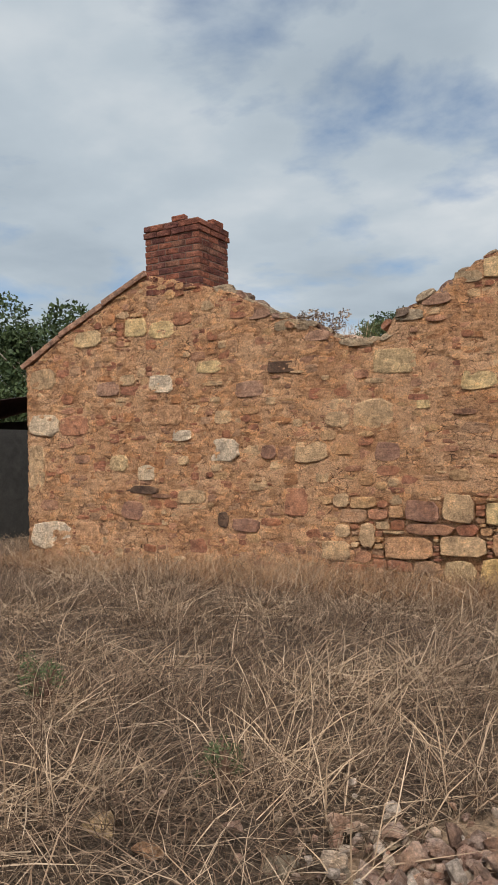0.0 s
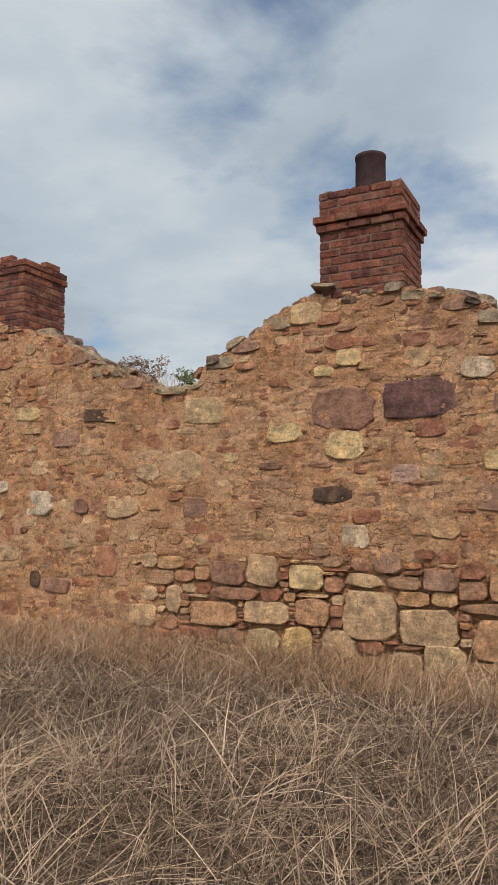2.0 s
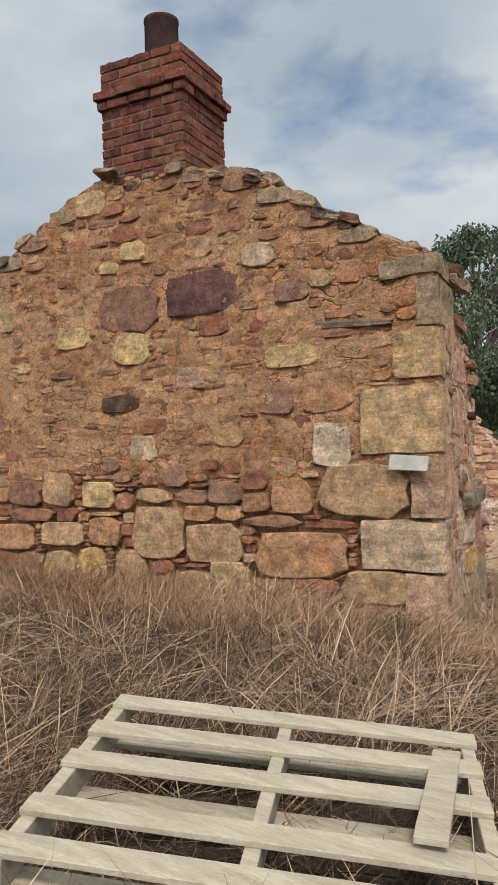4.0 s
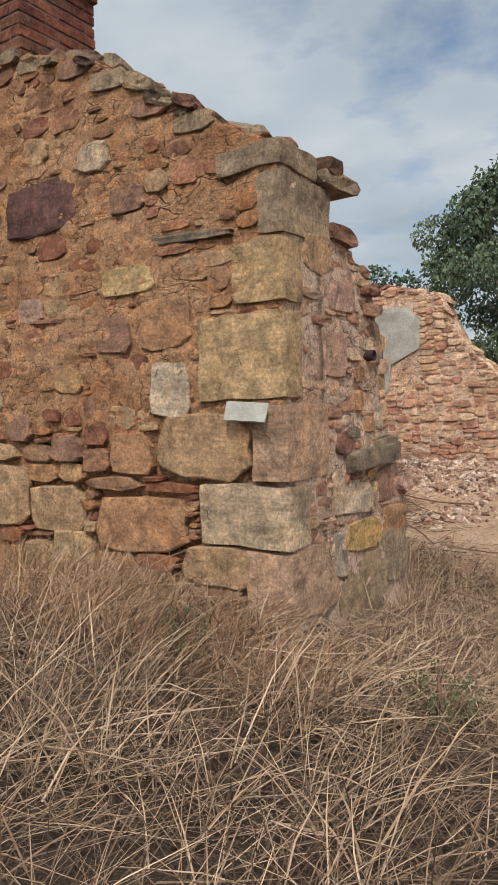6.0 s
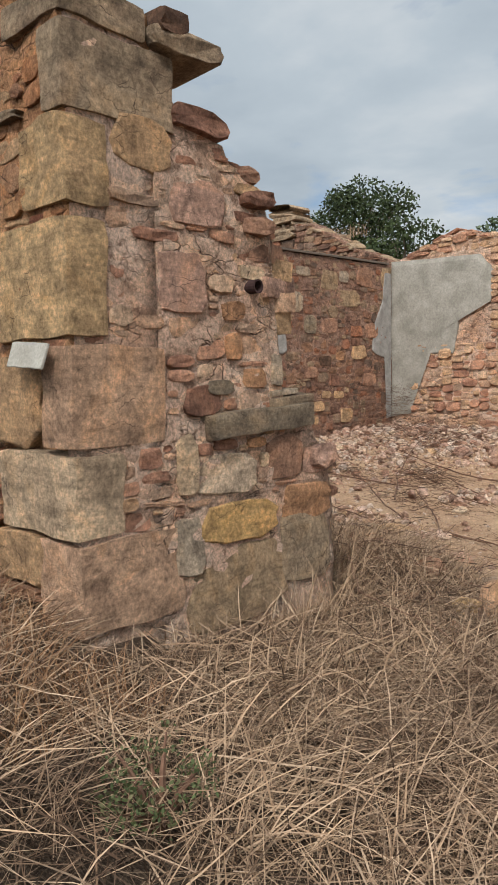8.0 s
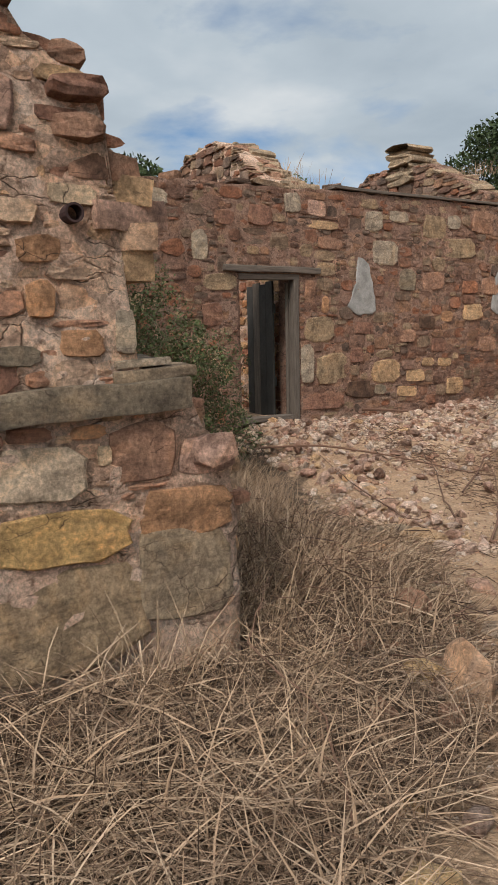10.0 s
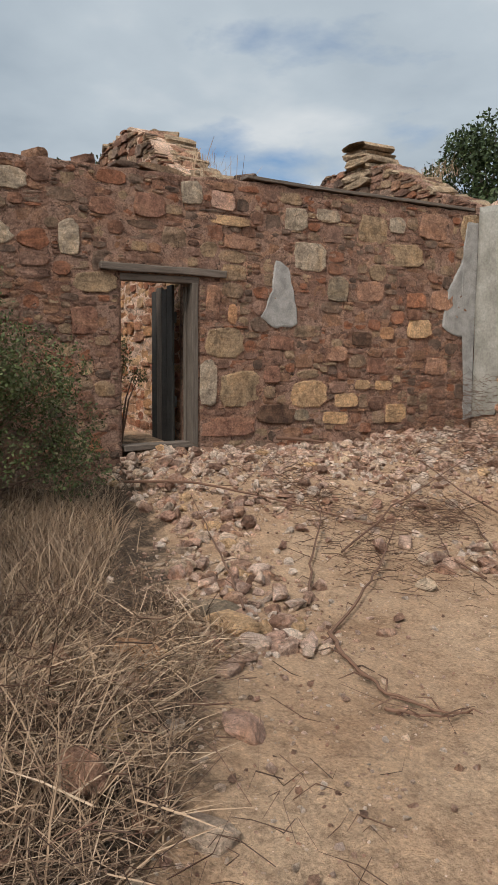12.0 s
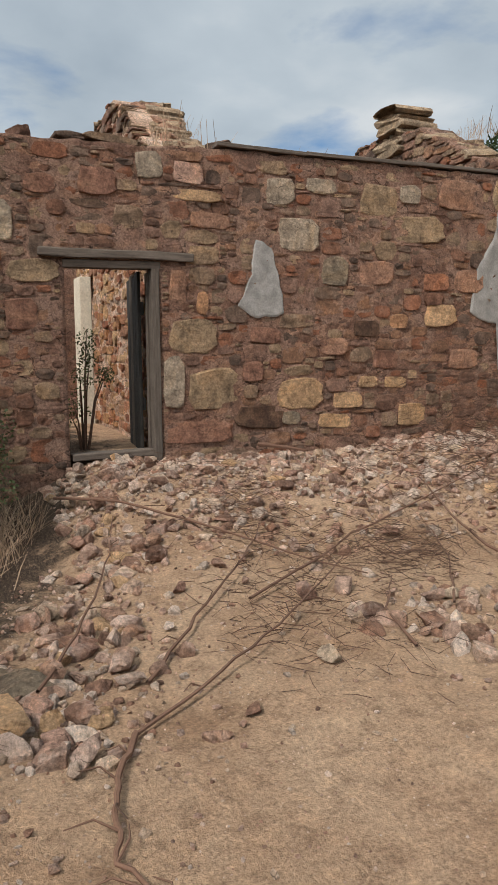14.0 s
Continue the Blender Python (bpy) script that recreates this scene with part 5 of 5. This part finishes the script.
GABLE_MARKS_B = [(-7.76, 2.57, 0.55, 0.31, "tan"), (-7.75, 1.9, 0.61, 0.33, "cream"), (-7.9, 1.29, 0.31, 0.74, "tan"), (-7.65, 0.33, 0.76, 0.41, "pale"), (-6.97, 0.38, 0.41, 0.35, "orange"),
                 (-6.03, 0.99, 0.56, 0.11, "dark"), (-2.89, 0.5, 0.19, 0.29, "tan"), (-3.27, 0.32, 0.35, 0.25, "tan"), (-4.45, 0.57, 0.4, 0.17, "plum"), (-4.77, 0.63, 0.16, 0.2, "dark"),
                 (-7.19, 1.88, 0.52, 0.29, "red"), (-6.18, 0.71, 0.38, 0.26, "plum"), (-3.56, 1.46, 0.43, 0.26, "tan"), (-4.37, 2.24, 0.39, 0.21, "rust"), (-6.57, 2.36, 0.39, 0.2, "rust"),
                 (-5.23, 0.91, 0.43, 0.19, "tan")]
GABLE_MARKS_C = [(-6.4, 1.35, 0.33, 0.23, "ochre"), (-1.0, 2.03, 0.4, 0.29, "yellow"), (-1.62, 2.19, 0.38, 0.22, "yellow"), (-1.02, 2.38, 0.68, 0.42, "plum"), (-0.28, 2.43, 0.69, 0.4, "purple"),
                 (-1.13, 1.57, 0.41, 0.16, "dark"), (-0.42, 1.76, 0.27, 0.18, "pink"), (0.49, 1.86, 0.46, 0.19, "yellow"), (0.35, 1.54, 0.32, 0.28, "rust"), (-0.9, 1.18, 0.28, 0.23, "cream"),
                 (0.24, 2.67, 0.31, 0.2, "cream"), (-0.95, 2.87, 0.26, 0.18, "yellow"), (-1.2, 2.75, 0.21, 0.11, "yellow"), (0.8, 1.16, 0.32, 0.36, "pale"), (1.03, 0.82, 0.71, 0.42, "tan"),
                 (0.46, 0.77, 0.36, 0.28, "orange")]
GABLE_MARKS_D = [(0.52, 0.33, 0.78, 0.37, "orange"), (-0.24, 0.39, 0.54, 0.34, "tan"), (-0.78, 0.47, 0.51, 0.46, "tan"), (-1.09, 0.1, 0.33, 0.42, "tan"), (-1.5, 0.11, 0.33, 0.41, "mustard"),
                 (-1.87, 0.09, 0.37, 0.37, "ochre"), (-1.35, 0.46, 0.35, 0.26, "orange"), (-1.82, 0.42, 0.5, 0.24, "tan"), (-2.41, 0.38, 0.56, 0.27, "orange"), (-2.25, 0.79, 0.39, 0.24, "plum"),
                 (-1.86, 0.83, 0.35, 0.32, "tan"), (-1.4, 0.78, 0.36, 0.26, "yellow"), (-0.1, 0.09, 0.38, 0.35, "ochre"), (1.12, 0.11, 0.56, 0.26, "tan"), (-2.21, 1.96, 0.16, 0.11, "yellow"),
                 (-1.38, 3.35, 0.34, 0.24, "ochre")]
GABLE_MARKS_E = [(-1.14, 3.26, 0.24, 0.11, "red"), (0.97, 2.06, 0.68, 0.06, "slate"), (-0.3, 2.81, 0.27, 0.18, "tan"), (-0.6, 0.94, 0.27, 0.2, "rust"), (-0.13, 0.8, 0.31, 0.19, "rust"),
                 (0.77, 1.57, 0.42, 0.32, "orange"), (-0.21, 2.02, 0.21, 0.1, "orange"), (0.51, 2.36, 0.29, 0.19, "rust")]
TOP_MARKS = [(u, GABLE_TOP(u) - 0.08, 0.32, 0.13, ("rust", "dun", "rust", "lichen")[k % 4]) for k, u in enumerate((-4.2, -3.85, -3.45, -2.35, -2.05, -1.7, 0.1, 0.4, 0.72, 1.05))]
marks = TOP_MARKS + GABLE_MARKS_A + GABLE_MARKS_B + GABLE_MARKS_C + GABLE_MARKS_D + GABLE_MARKS_E
rg = random.Random(81)


def gable_size(u, z):
    if z < 0.75 and u > -2.7:
        return rg.uniform(0.22, 0.6), rg.uniform(0.14, 0.36)
    if rg.random() < 0.3:
        return rg.uniform(0.08, 0.3), rg.uniform(0.03, 0.07)
    return rg.uniform(0.12, 0.42), rg.uniform(0.08, 0.2)


def gable_proud(u, z):
    if z < 0.85 and u > -2.7:
        return rg.uniform(-0.03, 0.02)
    return rg.uniform(-0.03, 0.008)


CORNER = [(1.43, 2.46, 0.44, 0.17), (1.57, 2.19, 0.18, 0.36), (1.47, 1.8, 0.36, 0.38), (1.32, 1.33, 0.66, 0.5), (1.52, 0.84, 0.26, 0.46), (1.31, 0.42, 0.68, 0.4), (1.49, 0.02, 0.32, 0.4)]
stones = pack(-8.06, 1.6, -0.1, GABLE_TOP, rg, gable_size, marks + CORNER)
stones.sort(key=lambda s: -s[0])
lay(gable, stones, marks, M_OCHRE, M_OCHRE_I, rg, lambda u: True, gable_proud)
cap(gable, -5.0, 1.4, GABLE_TOP, rg, M_TONE["lichen"], 0.25, 0.28, 0.012)
cap(gable, -5.0, 1.4, GABLE_TOP, rg, M_UMBER_I, 0.28, 0.2, 0.0)

STUMP_MARKS_A = [(8.89, 0.43, 0.4, 0.23, "pale"), (8.97, 0.18, 0.58, 0.22, "mustard"), (8.95, -0.14, 0.72, 0.42, "dun"), (9.49, -0.04, 0.46, 0.42, "lichen"), (9.31, 0.48, 0.29, 0.24, "rust"),
                 (9.5, 0.22, 0.43, 0.22, "orange"), (9.6, 0.44, 0.27, 0.16, "pink"), (9.16, 0.48, 0.06, 0.09, "cream"), (9.09, 0.57, 0.15, 0.06, "orange"), (8.87, 0.58, 0.18, 0.06, "plum"),
                 (8.84, 0.86, 0.19, 0.08, "slate"), (8.94, 1.24, 0.17, 0.1, "orange"), (8.94, 1.06, 0.11, 0.14, "orange"), (9.09, 0.9, 0.18, 0.11, "orange"), (9.08, 1.43, 0.2, 0.08, "cream"),
                 (9.26, 0.94, 0.09, 0.18, "grey")]
STUMP_MARKS_B = [(9.04, 1.7, 0.2, 0.06, "plum"), (9.06, 1.83, 0.2, 0.07, "tan"), (8.4, 1.93, 0.34, 0.24, "tan"), (8.62, 0.5, 0.14, 0.3, "cream"), (8.72, 0.8, 0.26, 0.16, "plum"),
                 (8.62, 1.35, 0.3, 0.3, "pink"), (8.72, 1.72, 0.34, 0.22, "pink"), (8.62, 0.1, 0.2, 0.3, "grey")]
RETURN_MARKS = STUMP_MARKS_A + STUMP_MARKS_B
rr = random.Random(82)
stones = pack(8.05, 9.7, -0.2, RETURN_TOP, rr, lambda u, z: (rr.uniform(0.1, 0.32), rr.uniform(0.05, 0.14)), holes=[(9.2, 9.72, 0.76, 1.17)], marked=RETURN_MARKS + [(8.2, 2.4, 0.4, 0.25), (8.28, 2.19, 0.62, 0.36), (8.08, 1.8, 0.22, 0.38), (8.08, 1.33, 0.2, 0.5), (8.23, 0.84, 0.54, 0.46), (8.1, 0.42, 0.28, 0.4), (8.26, 0.02, 0.6, 0.4)])
lay(front, stones, RETURN_MARKS, M_ROSE, M_ROSE_I, rr, lambda u: True, lambda u, z: rr.uniform(-0.022, 0.006))


def rough_block(name, wx, wy, h, mat, parent, seed, wob=0.026, cuts=5):
    """A dressed block or slab with worn edges and an uneven face; its origin is at its middle."""
    bm = bmesh.new()
    bmesh.ops.create_cube(bm, size=1)
    bmesh.ops.subdivide_edges(bm, edges=bm.edges[:], cuts=cuts, use_grid_fill=True)
    bmesh.ops.scale(bm, vec=(wx, wy, h), verts=bm.verts)
    off = Vector((seed * 7.3, 0, 0))
    for v in bm.verts:
        near = sum(abs(abs(c) - q / 2) < 1e-4 for c, q in zip(v.co, (wx, wy, h)))
        v.co *= 1 - 0.014 * max(0, near - 1)
        v.co += noise.noise_vector(v.co * 5 + off) * wob + noise.noise_vector(v.co * 13 + off) * wob * 0.4
    for e in bm.edges:
        e.smooth = e.calc_face_angle(0) < 0.55
    me = bpy.data.meshes.new(name)
    bm.to_mesh(me)
    bm.free()
    me.materials.append(mat)
    me.polygons.foreach_set("use_smooth", [True] * len(me.polygons))
    ob = new(name, me)
    ob.parent = parent
    return ob


# the broken window sill: a thick dark slab under thinner layers
rough_block("sill_slab", 0.78, 0.46, 0.12, M_TONE["slate"], front, 1, 0.014, 7).matrix_local = pose(9.12, 0.17, 0.69, 1, -2.5, 1)
rough_block("sill_slab", 0.36, 0.36, 0.045, M_TONE["lichen"], front, 2, 0.014, 7).matrix_local = pose(9.37, 0.17, 0.785, 1, -3, 2)
rough_block("sill_slab", 0.25, 0.3, 0.03, M_TONE["grey"], front, 3, 0.012, 5).matrix_local = pose(9.32, 0.16, 0.825, 1, -4, 5)
# overhanging top slabs
for u, z, w, h, o, tone in ((8.66, 2.38, 0.4, 0.13, 0.0, "lichen"), (8.55, 2.47, 0.16, 0.12, 0.0, "dark"), (8.75, 2.08, 0.4, 0.12, 0.05, "plum"), (9.0, 1.93, 0.2, 0.09, 0.1, "plum"),
                            (9.10, 1.90, 0.15, 0.10, 0.08, "rust"), (9.10, 1.78, 0.24, 0.09, 0.02, "plum"), (9.16, 1.65, 0.2, 0.1, 0.02, "rust"), (9.62, 0.44, 0.22, 0.15, 0.02, "pink")):
    ob = new("top_stone", block_mesh(rr.randrange(22), M_TONE[tone]))
    ob.parent = front
    ob.matrix_local = pose(u, 0.12 + o, z, rr.gauss(0, 4), rr.gauss(0, 5), rr.gauss(0, 10)) @ Matrix.Diagonal((w, 0.4, h, 1))


def quoin_stone(z, h, wx, wy, tone):
    """A squared corner block that shows on both faces of the corner."""
    ob = rough_block("quoin_stone", wx, wy, h - 0.012, M_TONE[tone], quoin, rr.uniform(0, 9), 0.018, 6)
    ob.matrix_world = pose(1.63 - wx / 2, 7.988 + wy / 2, z, 0, 0, rr.gauss(0, 0.8))


for z, h, wx, wy, tone in ((2.42, 0.15, 0.42, 0.44, "lichen"), (2.165, 0.34, 0.16, 0.60, "lichen"), (1.80, 0.36, 0.34, 0.22, "ochre"), (1.33, 0.50, 0.60, 0.20, "ochre"), (0.84, 0.45, 0.24, 0.50, "salmon"),
                           (0.42, 0.37, 0.62, 0.26, "cream"), (0.02, 0.41, 0.30, 0.58, "salmon")):
    quoin_stone(z, h, wx, wy, tone)
# courses left hanging over the lost window jamb
for k, (u, z, w, h, tone) in enumerate(((9.26, 1.20, 0.28, 0.125, "tan"), (9.28, 1.295, 0.32, 0.11, "salmon"), (9.27, 1.38, 0.34, 0.11, "pink"), (9.26, 1.465, 0.3, 0.11, "tan"), (9.2, 1.55, 0.28, 0.1, "rust"))):
    rough_block("stone", w, 0.38, h, M_TONE[tone], front, 20 + k, 0.016, 4).matrix_local = pose(u, 0.2, z, 0, rr.gauss(0, 2), rr.gauss(0, 5))
# straight mortar weathering along the intact slope of the gable
for u0, u1 in ((-8.16, -7.42), (-7.42, -6.64), (-6.64, -5.88)):
    z0, z1 = GABLE_TOP(u0 + 0.04), GABLE_TOP(u1)
    rough_block("coping_slab", math.hypot(u1 - u0, z1 - z0), 0.5, 0.075, M_TONE["rust"], gable, u0, 0.006, 5).matrix_local = pose((u0 + u1) / 2, 0.22, (z0 + z1) / 2 + 0.045, 0, -math.degrees(math.atan2(z1 - z0, u1 - u0)))
# broken end of the stump
ends = []
END = lerp([(-0.3, 9.66), (0.0, 9.66), (0.3, 9.68), (0.46, 9.64), (0.56, 9.5), (0.74, 9.46), (0.84, 9.2), (1.1, 9.2), (1.18, 9.24), (1.44, 9.24), (1.6, 9.2), (1.85, 9.1)])
for k in range(150):
    z = rr.uniform(-0.35, 1.8)
    if 0.8 < z < 1.16:
        continue
    w, h = (rr.uniform(0.1, 0.2), rr.uniform(0.035, 0.09)) if z > 0.6 else (rr.uniform(0.12, 0.26), rr.uniform(0.06, 0.13))
    ends.append((*BLOCKS[rr.randrange(22)], pose(END(z) + rr.gauss(0, 0.035), rr.uniform(0.1, 0.40), z, rr.gauss(0, 6), rr.gauss(0, 5), rr.gauss(0, 18)) @ Matrix.Diagonal((w, 0.18, h, 1))))
ob = new("broken_end", joined("broken_end", ends, M_ROSE_I))
ob.parent = front
tagged(ob, kind="stuff")

INNER_MARKS_A = [(12.16, 1.96, 0.21, 0.33, "grey"), (12.41, 1.57, 0.45, 0.2, "dun"), (12.3, 1.21, 0.27, 0.29, "plum"), (13.8, 1.03, 0.48, 0.33, "dun"), (14.01, 0.55, 0.56, 0.39, "dun"),
                 (13.61, 0.62, 0.21, 0.49, "grey"), (13.85, 0.15, 0.67, 0.23, "plum"), (15.77, 2.37, 0.45, 0.32, "dun"), (16.13, 2.45, 0.26, 0.19, "grey"), (15.12, 2.46, 0.35, 0.14, "grey"),
                 (14.68, 2.38, 0.31, 0.25, "grey"), (14.88, 1.99, 0.44, 0.34, "grey"), (15.74, 1.66, 0.41, 0.24, "rust"), (16.48, 1.59, 0.33, 0.2, "red"), (16.9, 1.61, 0.39, 0.26, "rust"),
                 (16.54, 1.25, 0.41, 0.24, "tan")]
INNER_MARKS_B = [(16.76, 2.49, 0.58, 0.31, "rust"), (17.41, 2.52, 0.47, 0.39, "dun"), (15.27, 1.66, 0.3, 0.29, "slate"), (16.24, 2.11, 0.67, 0.28, "dun"), (12.96, 2.33, 0.34, 0.24, "plum"),
                 (13.42, 2.5, 0.25, 0.25, "grey"), (12.48, 2.28, 0.27, 0.17, "plum"), (14.89, 0.48, 0.52, 0.32, "tan"), (15.43, 0.4, 0.35, 0.17, "tan"), (15.66, 0.58, 0.23, 0.12, "tan"),
                 (15.99, 0.57, 0.27, 0.13, "tan"), (16.2, 0.23, 0.36, 0.26, "tan"), (15.28, 0.2, 0.4, 0.15, "tan"), (13.89, 1.33, 0.12, 0.22, "orange"), (14.48, 0.26, 0.59, 0.23, "dark"),
                 (16.02, 1.19, 0.22, 0.15, "orange")]
INNER_MARKS_C = [(14.79, 0.24, 0.21, 0.14, "slate"), (13.66, 1.45, 0.17, 0.37, "rust"), (15.87, 0.8, 0.31, 0.21, "plum"), (15.27, 0.93, 0.32, 0.18, "rust"), (15.64, 1.11, 0.3, 0.18, "dark"),
                 (14.52, 1.04, 0.33, 0.17, "plum"), (16.85, 0.8, 0.39, 0.22, "rust"), (14.39, 0.7, 0.22, 0.19, "plum"), (13.85, 2.27, 0.5, 0.11, "tan"), (13.98, 2.06, 0.4, 0.16, "rust"),
                 (13.78, 2.46, 0.3, 0.2, "pink"), (11.45, 1.98, 0.5, 0.3, "grey"), (11.3, 1.68, 0.45, 0.26, "dun"), (11.6, 2.42, 0.4, 0.2, "grey")]
INNER_MARKS = INNER_MARKS_A + INNER_MARKS_B + INNER_MARKS_C
ri = random.Random(83)
INNER_HOLES = [(12.63, 13.52, -0.6, 1.76)]
stones = pack(8.5, 17.5, -0.15, lambda u: INNER_TOP(u) - 0.03, ri, lambda u, z: (ri.uniform(0.14, 0.42), ri.uniform(0.1, 0.24)) if ri.random() < 0.6 else (ri.uniform(0.08, 0.24), ri.uniform(0.05, 0.11)), INNER_MARKS, INNER_HOLES)
stones.sort(key=lambda s: abs(s[0] - 14.2))
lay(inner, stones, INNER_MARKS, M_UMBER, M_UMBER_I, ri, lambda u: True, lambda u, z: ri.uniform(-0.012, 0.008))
rc = random.Random(84)
stones = pack(-2.6, 1.2, 0.0, CROSS_TOP, rc, lambda u, z: (rc.uniform(0.14, 0.4), rc.uniform(0.07, 0.18)), [(-2.0, 2.1, 1.7, 1.5), (-2.8, 1, 0.4, 2)])
lay(cross, stones, [], M_ROSE, M_ROSE_I, rc, lambda u: True, lambda u, z: rc.uniform(-0.01, 0.04), limit=150)
cap(cross, -2.9, 0.9, CROSS_TOP, rc, M_ROSE_I, 0.3, 0.34)
stones = pack(-7.9, -3.5, 0.0, BACK_TOP, rc, lambda u, z: (rc.uniform(0.14, 0.4), rc.uniform(0.07, 0.18)), [], [(-7.4, -6.5, -0.5, 1.9)])
lay(backw, [q for q in stones if q[1] < 2.5], [], M_OCHRE, M_OCHRE_I, rc, lambda u: False, lambda u, z: rc.uniform(-0.015, 0.02))
lay(backw, [q for q in stones if q[1] >= 2.5], [], M_UMBER, M_UMBER_I, rc, lambda u: False, lambda u, z: rc.uniform(0.0, 0.04))
cap(backw, -7.9, -3.5, BACK_TOP, rc, M_TONE["rust"], 0.45, 0.36, 0.0)
cap(backw, -7.9, -3.5, BACK_TOP, rc, M_TONE["lichen"], 0.45, 0.2, 0.02)
stones = pack(-7.9, -3.1, 1.6, FAR_TOP, rc, lambda u, z: (rc.uniform(0.14, 0.4), rc.uniform(0.07, 0.18)))
lay(farw, stones, [], M_UMBER, M_UMBER_I, rc, lambda u: False, lambda u, z: rc.uniform(-0.01, 0.04))
cap(farw, -7.9, -3.1, FAR_TOP, rc, M_TONE["lichen"], 0.35, 0.22, 0.0)
